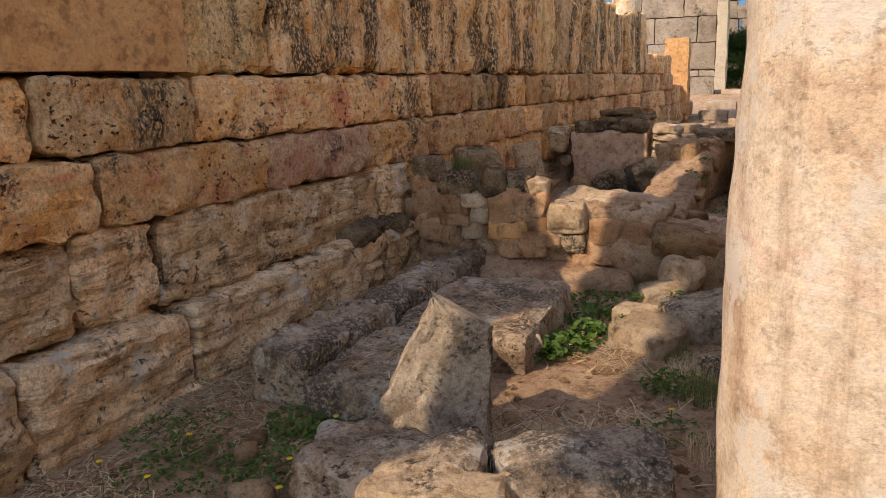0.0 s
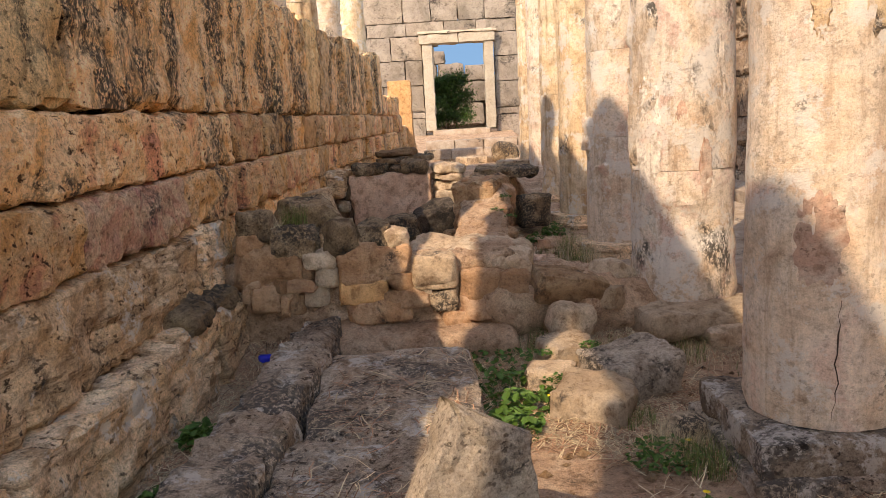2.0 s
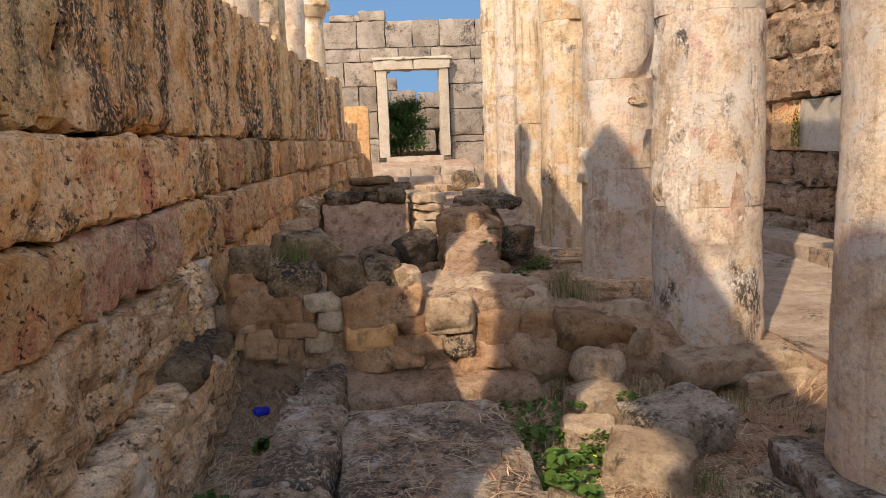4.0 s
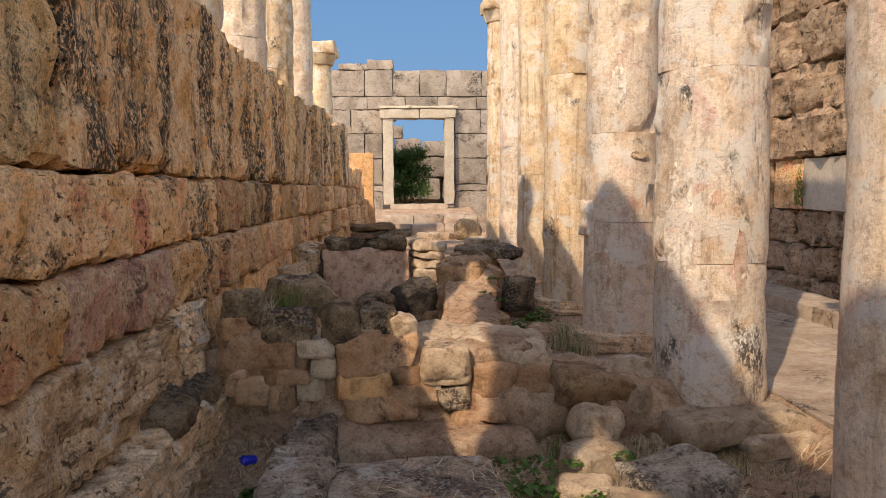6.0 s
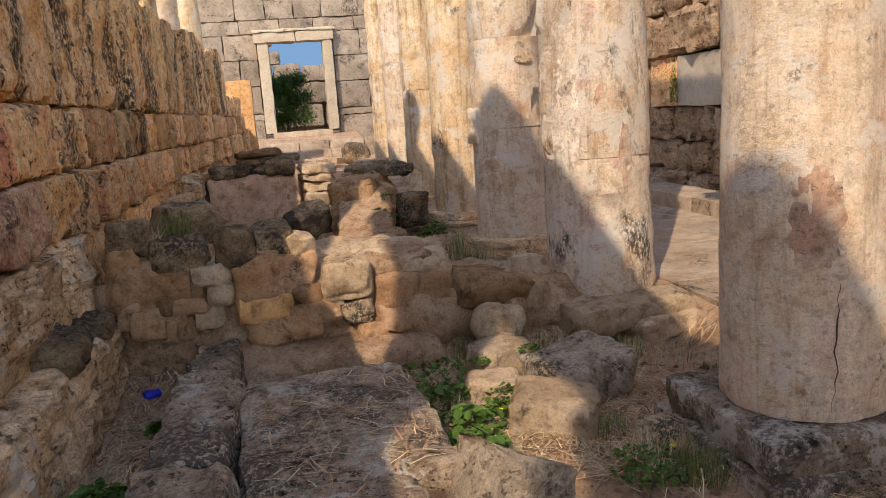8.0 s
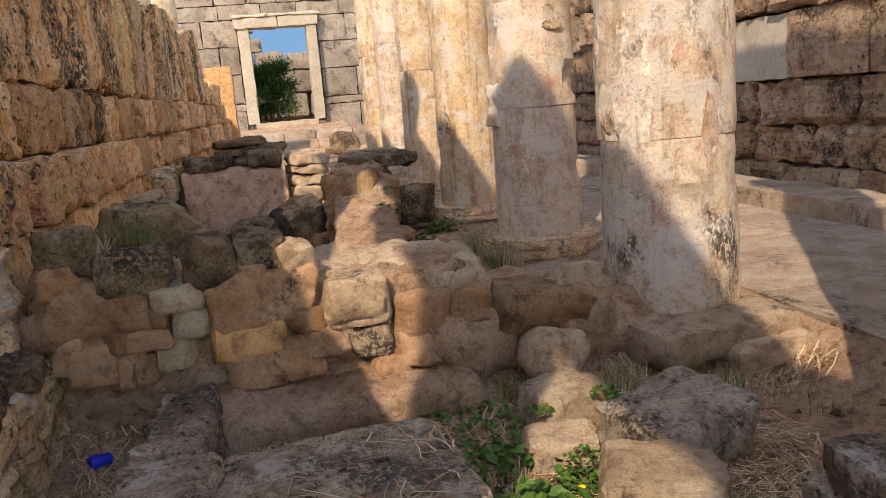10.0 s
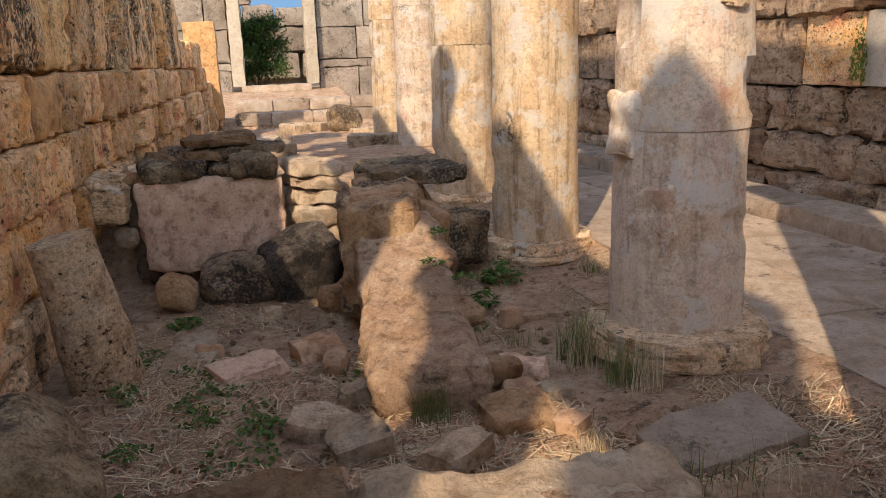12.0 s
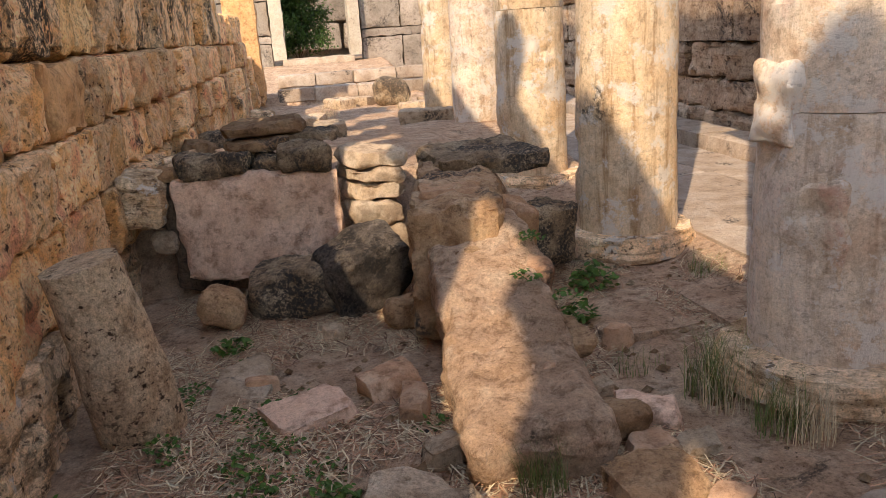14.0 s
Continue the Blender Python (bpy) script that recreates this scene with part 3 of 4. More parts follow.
# Unseen rounded blocks, added and shaped to cast the columns' shadow outlines.
block("broken_beam", (0.52, 1.35, 1.0), (-4.05, -2.5, 7.18), COLUMN_GOLD, west_top, label="unseen rounded beam piece added to cast a shadow", rnd=0.3, res=0.1, big=0.04)
block("broken_beam", (0.5, 1.35, 1.87), (-4.05, 1.86, 7.62), COLUMN_GOLD, west_top, label="unseen tall rounded beam piece added to cast a shadow", rnd=0.36, res=0.1, big=0.04)
block("finial", (0.26, 0.4, 1.02), (-3.98, 7.6, 8.03), COLUMN_GOLD, west_top, (12, 0, 0), label="unseen small stone added on the beams to cast a rounded shadow", rnd=0.45, res=0.06, big=0.02)
entablature("architrave", 0.24, [(2.1, 4.55, 5.76, 6.5), (4.55, 7.0, 5.76, 6.6), (7.0, 9.5, 5.76, 6.6), (9.5, 12.0, 5.76, 6.5), (12.0, 14.45, 5.76, 6.5), (14.45, 16.9, 5.78, 6.5), (16.9, 18.4, 5.85, 6.5)],
            "weathered limestone beams lying across the tall columns")


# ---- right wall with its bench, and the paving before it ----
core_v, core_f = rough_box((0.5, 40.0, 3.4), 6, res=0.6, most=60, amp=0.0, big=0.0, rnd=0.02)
wall_east = tagged(part("wall_east", mesh("wall_east", core_v, core_f, SHADED_FILL), None, pose(3.75, 14.0, 1.4)), "high brown coarse limestone wall of long worn blocks", "wall", kind="structure")
inv = Matrix.Translation((-3.75, -14.0, -1.4))


def course_right(joints, x_face, z0, z1, material, seed, pick=None, **shape):
    rnd = random.Random(seed)
    for a, b in zip(joints, joints[1:]):
        mat = (pick(a, rnd) if pick else None) or material
        block("block", (0.45, b - a - 0.015, z1 - z0 - 0.015), (x_face + 0.225 + rnd.uniform(-0.03, 0.03), (a + b) / 2, (z0 + z1) / 2), mat, wall_east, (0, 0, rnd.uniform(-0.5, 0.5)), **shape)


far_shape = dict(res=0.09, amp=0.04, rnd=0.06, big=0.05, chip=0.07, strata=0.03)
course_right(steps_from(-5, 30, 0.8, 1.6, 31), 3.32, -0.2, 0.3, RIGHT, 31, **far_shape)
course_right(steps_from(-5, 30, 0.8, 1.6, 32), 3.38, 0.3, 0.72, RIGHT, 32, **far_shape)
course_right(steps_from(-5, 30, 0.8, 1.6, 33), 3.36, 0.72, 1.2, RIGHT, 33, **far_shape)
course_right(steps_from(-5, 9.0, 1.0, 1.8, 34) + [10.2, 11.72, 12.55, 13.4, 14.6, 15.8, 17.5, 19, 20.4, 22, 24, 26, 28, 30], 3.34, 1.2, 1.9, RIGHT, 34, pick=lambda a, r: SMOOTH if a in (10.2,) else WALL if a == 11.72 else None, res=0.11, amp=0.012, rnd=0.06, big=0.02)
course_right(steps_from(-5, 30, 1.4, 2.6, 35), 3.26, 1.9, 2.5, RIGHT, 35, **far_shape)
course_right(steps_from(-5, 30, 1.4, 2.6, 36), 3.28, 2.5, 3.12, RIGHT, 36, **far_shape)
course_right(steps_from(-5, 15, 1.4, 2.6, 37), 3.25, 3.12, 3.78, RIGHT, 37, **far_shape)
course_right(steps_from(-5, 14.2, 1.4, 2.6, 38), 3.28, 3.78, 4.4, RIGHT, 38, **far_shape)
course_right(steps_from(-5, 13.2, 1.4, 2.6, 39), 3.26, 4.4, 5.0, RIGHT, 39, **far_shape)
wall_child(wall_east, inv)
bench = thing("stone_bench", (2.95, 0, 0), "low worn stone ledge along the foot of the wall", "bench")
for a, b in zip(steps_from(0, 26, 1.2, 2.2, 41), steps_from(0, 26, 1.2, 2.2, 41)[1:]):
    block("slab", (0.62, b - a - 0.015, 0.34), (0.05, (a + b) / 2, -0.03), PAVE, bench, res=0.12, amp=0.012, rnd=0.12, big=0.02)
paving = thing("paving", (0, 0, 0), "pale worn paving slabs between columns and wall", "paving", kind="structure")
rnd = random.Random(42)
ys = steps_from(-3, 26, 1.0, 1.9, 43)
for a, b in zip(ys, ys[1:]):
    cut = rnd.uniform(1.6, 2.1)
    for x0, x1 in ((0.78, cut), (cut, 2.7)):
        block("slab", (x1 - x0 - 0.006, b - a - 0.006, 0.14), ((x0 + x1) / 2, (a + b) / 2, -0.115 + rnd.uniform(-0.008, 0.008)), PAVE, paving, res=0.16, amp=0.008, rnd=0.02, big=0.012)


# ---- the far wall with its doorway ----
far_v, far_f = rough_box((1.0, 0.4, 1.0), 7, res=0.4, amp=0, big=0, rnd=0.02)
wall_north = tagged(part("wall_north", mesh("wall_north", far_v, far_f, SHADED_FILL), None, pose(6.2, 32.3, 1.2)), "grey ashlar wall of large blocks with a framed doorway", "wall", kind="structure")
inv_n = Matrix.Translation((-6.2, -32.3, -1.2))
rnd = random.Random(51)
for z0, z1 in ((0.4, 1.5), (1.5, 1.75), (1.75, 2.75), (2.75, 3.7), (3.7, 4.6), (4.6, 5.1), (5.1, 6.1)):
    for lo, hi in (((-6.5, -2.75), (0.02, 5.5)) if z0 < 4.5 else ((-6.5, 5.5),)):
        js = steps_from(lo, hi, 0.9, 1.7, int(z0 * 100))
        for a, b in zip(js, js[1:]):
            block("block", (b - a - 0.012, 0.7, z1 - z0 - 0.012), ((a + b) / 2, 32.0 + rnd.uniform(-0.03, 0.03), (z0 + z1) / 2), FAR, wall_north, res=0.14, amp=0.02, rnd=0.02, big=0.02, chip=0.04)
for a, b, z0, z1 in ((-4.4, -3.2, 6.1, 6.35), (-3.3, -2.3, 6.1, 6.5)):
    block("block", (b - a, 0.7, z1 - z0), ((a + b) / 2, 32.0, (z0 + z1) / 2), FAR, wall_north, res=0.16, amp=0.03, rnd=0.2, big=0.05)
wall_child(wall_north, inv_n)
door = thing("door_1", (-1.37, 31.7, 1.0), "open doorway with a cream stone frame and moulded lintel", "doorway", kind="structure")
block("jamb", (0.38, 0.75, 3.25), (-1.16, 0, 1.62), JAMB, door, rnd=0.06, res=0.12)
block("jamb", (0.36, 0.75, 3.25), (1.16, 0, 1.62), JAMB, door, rnd=0.06, res=0.12)
block("lintel", (1.5, 0.85, 0.36), (-0.72, -0.03, 3.43), JAMB, door, rnd=0.12, res=0.12)
block("lintel", (1.38, 0.85, 0.36), (0.73, -0.03, 3.43), JAMB, door, rnd=0.12, res=0.12)
block("cornice", (2.98, 0.9, 0.1), (0, -0.06, 3.66), JAMB, door, rnd=0.3, res=0.12)
block("threshold", (2.2, 0.9, 0.25), (0, 0, -0.12), PAVE, door, rnd=0.1, res=0.15)
ruin = thing("ruined_wall", (0, 38, 0), "broken grey stone wall beyond the doorway", "wall")
for i, (x, z, sx, sz) in enumerate(((-3.4, 1.6, 1.2, 1.0), (-2.2, 1.6, 1.2, 1.0), (-0.9, 1.6, 1.3, 1.0), (0.5, 1.6, 1.3, 1.0), (-3.2, 2.6, 1.5, 0.95), (-1.9, 2.6, 1.1, 0.95), (-0.6, 2.6, 1.4, 0.95), (0.8, 2.6, 1.3, 0.9), (-3.0, 3.5, 1.3, 0.85), (-1.7, 3.5, 1.2, 0.85), (-0.4, 3.45, 1.3, 0.75), (-3.1, 4.3, 1.4, 0.8), (-2.2, 4.2, 0.5, 0.6), (-2.9, 5.1, 1.4, 0.8))):
    block("block", (sx - 0.03, 0.8, sz - 0.03), (x, 0, z), FAR, ruin, res=0.16, amp=0.03, rnd=0.12, big=0.05)
# Filler slab added behind the blocks to close gaps in the camera's view.
block("footing", (9.0, 0.5, 2.9), (-1.0, 0.5, 1.9), FAR, ruin, res=0.3, amp=0.03, rnd=0.05)
# orange pier before the doorway
loose("stone_pier", (0.7, 0.5, 2.2), (-3.2, 24.6, 1.52), ORANGE, "short square orange limestone pier beside the wall", "pier", rnd=0.06)


# ---- passage: kerb, floor slabs, fallen stones ----
kerb = thing("kerb", (-2.6, 0, 0), "row of narrow crusted grey kerb stones", "kerb")
for a, b, t, wd in ((3.45, 4.6, 0.06, 0.40), (4.6, 5.7, 0.05, 0.36), (5.7, 6.5, 0.05, 0.3)):
    block("kerb_stone", (wd, b - a - 0.01, 0.42), (0, (a + b) / 2, t - 0.21), SLAB, kerb, res=0.045, amp=0.025, rnd=0.12, big=0.03, chip=0.03)
paved = thing("floor_slab", (0, 0, 0), "broad sunken grey stone slabs covered with dark crust", "slab")
block("slab", (0.95, 1.45, 0.3), (-1.93, 5.12, -0.19), SLAB, paved, (0, 0, 3), res=0.05, amp=0.016, rnd=0.12, big=0.02, chip=0.03)
block("slab", (0.8, 1.0, 0.3), (-2.02, 3.9, -0.19), SLAB, paved, (0, 0, 4), res=0.05, amp=0.016, rnd=0.12, big=0.02, chip=0.03)
loose("stone_slab", (0.42, 0.4, 0.2), (-1.66, 4.66, -0.2), PALE, "pale broken slab lying beside green weeds", "stone", (0, 0, 42), rnd=0.1, chip=0.04, res=0.04, amp=0.02)
front = thing("fallen_block", (-1.1, 2.72, 0), "long broken grey block lying across the path", "block")
block("block_piece", (0.75, 0.42, 0.34), (-0.36, -0.02, -0.14), SLAB, front, (0, 0, 14), res=0.04, amp=0.025, rnd=0.14, big=0.03, chip=0.04)
block("block_piece", (0.72, 0.46, 0.34), (0.38, 0.18, -0.13), SLAB, front, (0, 0, 26), res=0.04, amp=0.025, rnd=0.14, big=0.03, chip=0.04)
block("block_piece", (0.56, 0.34, 0.34), (-0.05, -0.27, -0.12), PALE, front, (0, 0, 8), res=0.04, amp=0.022, rnd=0.14, big=0.03, chip=0.03)


def stele():
    """A leaning slab broken to a point."""
    v, f = rough_box((0.6, 0.22, 0.74), 301, res=0.03, amp=0.025, rnd=0.12, big=0.03, most=26, chip=0.03)
    out = []
    for p in v:
        u = p.z / 0.74 + 0.5
        left, right = -0.36 + 0.37 * u, 0.31 - 0.26 * max(0.0, u - 0.8) / 0.2
        s = p.x / 0.6 + 0.5
        out.append(Vector((left + (right - left) * s, p.y * (1 - 0.25 * u), p.z)))
    ob = part("upright_stone", mesh("upright_stone", out, f, GREY), None, pose(-1.6, 3.4, 0.09, -10, 0, 20))
    return tagged(ob, "pointed grey broken slab standing upright behind a fallen block", "stone")


stele()
loose("boulder", (0.3, 0.26, 0.26), (-0.74, 6.45, -0.07), PALE, "rounded grey boulder on a heap of stones", "boulder", (0, 5, 10), rnd=0.35, big=0.06, res=0.03)
loose("stone", (0.36, 0.34, 0.24), (-0.84, 6.08, -0.2), PALE, "pale broken stone under a boulder", "stone", (0, 0, 20), rnd=0.18, big=0.05, res=0.035, chip=0.04)
loose("stone", (0.32, 0.26, 0.18), (-0.98, 5.72, -0.26), PALE, "low pale stone between pale blocks", "stone", (0, 0, -8), rnd=0.2, big=0.05, res=0.04)
loose("stone_block", (0.58, 0.46, 0.34), (-0.5, 5.62, -0.21), GREY, "grey weathered building block tipped on its side", "block", (4, -4, 16), rnd=0.12, big=0.05, res=0.035, chip=0.05)
loose("stone_block", (0.46, 0.36, 0.28), (-0.82, 5.16, -0.24), PALE, "pale building block lying in the sun", "block", (4, 3, -24), rnd=0.14, big=0.05, res=0.035, chip=0.05)
loose("stone", (0.17, 0.15, 0.13), (-0.36, 4.82, -0.27), PALE, "small grey stone in grass beside a plinth", "stone", (0, 12, 30), rnd=0.2, big=0.05, res=0.035)
plinth2 = thing("base_slab", (0.2, 6.85, 0), "low pale slab under a column, grown with grass", "slab")
block("slab", (0.95, 0.85, 0.22), (0, -0.12, -0.12), PALE, plinth2, (0, 0, 8), rnd=0.15, chip=0.05, res=0.05)
block("slab", (0.5, 0.5, 0.2), (0.22, -0.38, -0.2), PALE, plinth2, (0, 0, 3), rnd=0.15, chip=0.05, res=0.05)
for x, y, s in ((-2.1, 2.55, 0.14), (-2.25, 2.3, 0.2), (-1.95, 2.75, 0.13), (-2.45, 3.05, 0.12), (-2.38, 2.88, 0.1), (-1.28, 3.72, 0.09), (-2.1, 2.2, 0.12), (-2.05, 3.2, 0.1)):
    loose("stone", (s * 1.2, s, s * 0.7), (x, y, ground_height(x, y) + s * 0.25), RUBBLE, "small brown stone lying among weeds", "stone", (0, 0, x * 400), "small stones on the earth", rnd=0.4, big=0.03, res=0.035)

# ---- cross wall of rubble ----
rubble = thing("rubble_wall", (-2.0, 6.75, 0), "low cross wall of mixed rubble stones and earth mortar", "wall")
block("fill", (2.25, 0.5, 0.72), (-0.25, 0.14, 0.1), EARTH, rubble, res=0.035, amp=0.03, rnd=0.12, big=0.04, most=60)
# x, z, width, height, material
LEFT_FACE = ((-1.00, 0.43, 0.50, 0.30, CLAY), (-1.09, 0.73, 0.21, 0.2, DARK), (-1.11, 0.59, 0.21, 0.15, CLAY), (-0.25, 0.51, 0.13, 0.10, CLAY), (-0.60, 0.46, 0.21, 0.10, SANDY), (-0.19, 0.40, 0.54, 0.26, CLAY),
             (-0.70, 0.36, 0.06, 0.13, CLAY), (-0.56, 0.33, 0.16, 0.12, SANDY), (-0.75, 0.27, 0.21, 0.08, BRICK), (-1.14, 0.29, 0.12, 0.07, BRICK), (-0.91, 0.28, 0.07, 0.06, CLAY), (-0.86, 0.21, 0.15, 0.08, CLAY),
             (-0.65, 0.19, 0.17, 0.16, SANDY), (-1.03, 0.18, 0.20, 0.18, CLAY), (-1.17, 0.21, 0.07, 0.09, CLAY), (-0.89, 0.10, 0.06, 0.15, CLAY))
RIGHT_FACE = ((-0.32, 0.21, 0.38, 0.2, ORANGE), (-0.01, 0.27, 0.17, 0.09, CLAY), (0.03, 0.14, 0.31, 0.15, CLAY), (-0.18, 0.04, 0.46, 0.17, CLAY), (0.26, 0.33, 0.30, 0.24, PALE), (0.31, 0.10, 0.18, 0.15, PALE), (0.15, 0.20, 0.13, 0.07, PALE),
              (0.59, 0.20, 0.28, 0.22, CLAY), (0.56, 0.03, 0.28, 0.15, BRICK), (-0.80, 0.12, 0.09, 0.13, CLAY), (0.8, 0.02, 0.2, 0.13, PALE), (0.86, 0.2, 0.24, 0.2, CLAY), (0.42, -0.05, 0.2, 0.12, CLAY))
for x, z, sx, sz, mat in LEFT_FACE + RIGHT_FACE:
    proud = 0.1 if (x, z) == (0.26, 0.33) else 0.02 + 0.03 * ((x * 13.7) % 1)
    block("stone", (sx + 0.03, 0.26, sz + 0.03), (x, -0.04 - proud, z), mat, rubble, ((z * 41) % 4 - 2, (x * 37) % 8 - 4, (x * 53) % 8 - 4), rnd=0.16, big=0.02, res=0.022, chip=0.02, amp=0.012, cuts=6)
for x, y, z, sx, sy, sz, mat, rz in ((-0.82, -0.06, 0.60, 0.38, 0.3, 0.22, DARK, 4), (-0.76, 0.32, 0.74, 0.5, 0.36, 0.26, DARK, 12), (-0.44, -0.06, 0.61, 0.25, 0.28, 0.27, DARK, 2), (-0.18, -0.02, 0.61, 0.27, 0.27, 0.22, DARK, -4), (-0.03, -0.05, 0.575, 0.16, 0.25, 0.16, PALE, 8), (-0.25, 0.32, 0.52, 0.6, 0.34, 0.14, RUBBLE, 4), (-1.15, 0.2, 0.6, 0.3, 0.5, 0.3, RUBBLE, 0)):
    block("stone", (sx, sy, sz), (x, y, z), mat, rubble, (3, 0, rz), rnd=0.16, big=0.025, res=0.022, chip=0.03, amp=0.018, cuts=7)
block("mortar_mass", (0.95, 0.86, 0.34), (0.52, 0.3, 0.30), SANDY, rubble, (8, 4, -3), rnd=0.25, big=0.05, res=0.028, amp=0.03, most=36, cuts=5)
block("mortar_mass", (0.8, 0.42, 0.5), (0.5, 0.12, 0.06), SANDY, rubble, (0, 3, -2), rnd=0.3, big=0.05, res=0.03, amp=0.03)
block("foot_earth", (1.5, 0.5, 0.34), (0.1, -0.16, -0.24), EARTH, rubble, (14, 0, 0), rnd=0.3, res=0.05, big=0.05, amp=0.02)
heap = thing("earth_heap", (-0.75, 6.85, 0), "slumped bank of earth and stone beside the rubble wall", "earth bank")
block("bank", (1.5, 0.9, 0.55), (0.05, 0.15, -0.06), EARTH, heap, (0, 9, 4), rnd=0.45, big=0.08, res=0.05, amp=0.03)
block("stone", (0.55, 0.4, 0.24), (0.0, -0.15, 0.13), RUBBLE, heap, (5, 12, 14), rnd=0.15, big=0.05, res=0.04)
block("stone", (0.3, 0.3, 0.2), (0.42, 0.1, 0.14), PALE, heap, (0, 14, 40), rnd=0.15, big=0.05, res=0.04)
block("stone", (0.2, 0.2, 0.14), (0.3, -0.2, 0.06), PALE, heap, (0, 5, 60), rnd=0.15, big=0.05, res=0.04)

# ---- inner room: stub, low wall, back block, fallen stones ----
v, f = drum(0.205, 0.185, 0.92, 71, amp=0.02, gouge=0.03)
stub = tagged(part("column_stub", mesh("column_stub", v, f, STUB), None, pose(-3.06, 10.0, -0.2, 2, -10, 0)), "short broken column leaning against the wall", "column stub")
low = thing("low_wall", (0, 0, 0), "low ruined wall with an earth-covered sloping top", "wall")
block("body", (0.56, 2.0, 0.8), (-1.16, 11.5, 0.26), RUBBLE, low, (0, 0, -12), rnd=0.05, big=0.03, res=0.04, amp=0.03, chip=0.08, most=40)
block("body", (0.6, 1.3, 0.5), (-1.24, 10.25, 0.12), EARTH, low, (17, -5, -6), rnd=0.15, big=0.025, res=0.035, amp=0.025, chip=0.06)
block("body", (0.62, 0.85, 0.34), (-1.32, 9.42, -0.05), EARTH, low, (10, -4, -4), rnd=0.2, big=0.025, res=0.035, amp=0.025, chip=0.06)
block("cap", (0.8, 0.9, 0.14), (-0.86, 12.1, 0.66), DARK, low, (0, 0, 3), rnd=0.12, res=0.05, chip=0.05, amp=0.03)
for x, y, z, sx, sy, sz, mat in ((-1.22, 9.72, 0.15, 0.36, 0.26, 0.05, BRICK), (-1.25, 9.52, 0.10, 0.3, 0.26, 0.07, BRICK), (-1.08, 9.25, -0.06, 0.5, 0.2, 0.14, RUBBLE), (-1.02, 9.8, 0.12, 0.26, 0.4, 0.12, RUBBLE), (-0.92, 10.9, 0.42, 0.2, 0.4, 0.3, CLAY), (-1.2, 10.6, 0.36, 0.46, 0.4, 0.16, RUBBLE), (-1.45, 9.25, -0.05, 0.3, 0.2, 0.16, BRICK), (-1.02, 10.3, 0.28, 0.2, 0.4, 0.2, BRICK), (-1.3, 11.0, 0.62, 0.4, 0.4, 0.1, CLAY)):
    block("stone", (sx, sy, sz), (x, y, z), mat, low, (4, 3, (x * 91) % 20 - 10), rnd=0.2, res=0.03, big=0.03, chip=0.03, cuts=3)
loose("stone_block", (0.44, 0.4, 0.46), (-0.52, 11.65, 0.14), DARK, "dark crusted block beside the low wall", "block", (0, 0, 20), rnd=0.15, res=0.05, chip=0.04)
back = thing("cross_wall", (-2.4, 12.05, 0), "cross wall with one large smooth pinkish block under dark stones", "wall")
block("large_block", (1.16, 0.4, 0.74), (-0.1, 0, 0.35), PINK, back, (-3, 0, -3), rnd=0.08, res=0.035, amp=0.014, big=0.04, chip=0.06, most=36)
# Backing block in the joint fill, whose colour carries the shade.
block("stone", (0.36, 0.36, 0.8), (-0.6, 0.1, 0.3), SHADED_FILL, back, rnd=0.15, res=0.06, big=0.06)
for x, y, z, sx, sy, sz, rz, mat in ((-0.50, -0.02, 0.79, 0.30, 0.34, 0.19, 6, DARK), (-0.24, 0.02, 0.79, 0.26, 0.36, 0.17, -8, DARK), (-0.02, 0.0, 0.77, 0.20, 0.3, 0.13, 4, DARK), (0.24, -0.02, 0.80, 0.36, 0.42, 0.2, -4, DARK),
                                     (-0.1, 0.12, 0.90, 0.42, 0.36, 0.07, 12, RUBBLE), (0.3, 0.2, 0.93, 0.4, 0.3, 0.07, -10, DARK), (-0.72, 0.1, 0.74, 0.22, 0.3, 0.09, 0, RUBBLE), (-0.76, 0.12, 0.62, 0.28, 0.3, 0.14, 5, DARK),
                                     (-0.8, 0.08, 0.45, 0.2, 0.28, 0.16, 14, RUBBLE), (-0.78, 0.0, 0.28, 0.18, 0.26, 0.15, -10, PALE), (-0.05, 0.3, 0.99, 0.6, 0.5, 0.1, 5, RUBBLE)):
    block("stone", (sx, sy, sz), (x, y, z), mat, back, (4 * x, 5 * x, rz), rnd=0.25, res=0.03, big=0.03, chip=0.03, amp=0.02, cuts=3)
for x, z, sx, sz in ((0.72, 0.76, 0.44, 0.12), (0.70, 0.64, 0.4, 0.1), (0.74, 0.52, 0.42, 0.11), (0.72, 0.36, 0.4, 0.18), (0.72, 0.12, 0.42, 0.28)):
    block("stone", (sx, 0.4, sz), (x, 0.0, z), SANDY, back, (0, 4 * z, 3 + 9 * z), rnd=0.25, res=0.03, big=0.05, chip=0.03, amp=0.02, cuts=3)
loose("stone", (0.72, 0.42, 0.34), (-2.25, 11.45, 0.02), DARK, "long low brown stone at the wall's foot", "stone", (0, 0, -8), rnd=0.2, res=0.03, big=0.04, cuts=5)
loose("rock", (0.62, 0.4, 0.42), (-1.86, 11.36, 0.1), BLACK, "dark angular rock leaning on the low wall", "rock", (14, -24, 12), rnd=0.08, res=0.025, big=0.03, amp=0.014, cuts=7)
loose("stone", (0.26, 0.22, 0.2), (-1.66, 10.92, -0.08), RUBBLE, "rounded grey stone on the ground", "stone", rnd=0.4, res=0.04)
loose("stone", (0.3, 0.26, 0.24), (-2.78, 11.3, -0.02), RUBBLE, "rough stone at the foot of the wall", "stone", (0, 20, 0), rnd=0.35, res=0.04)
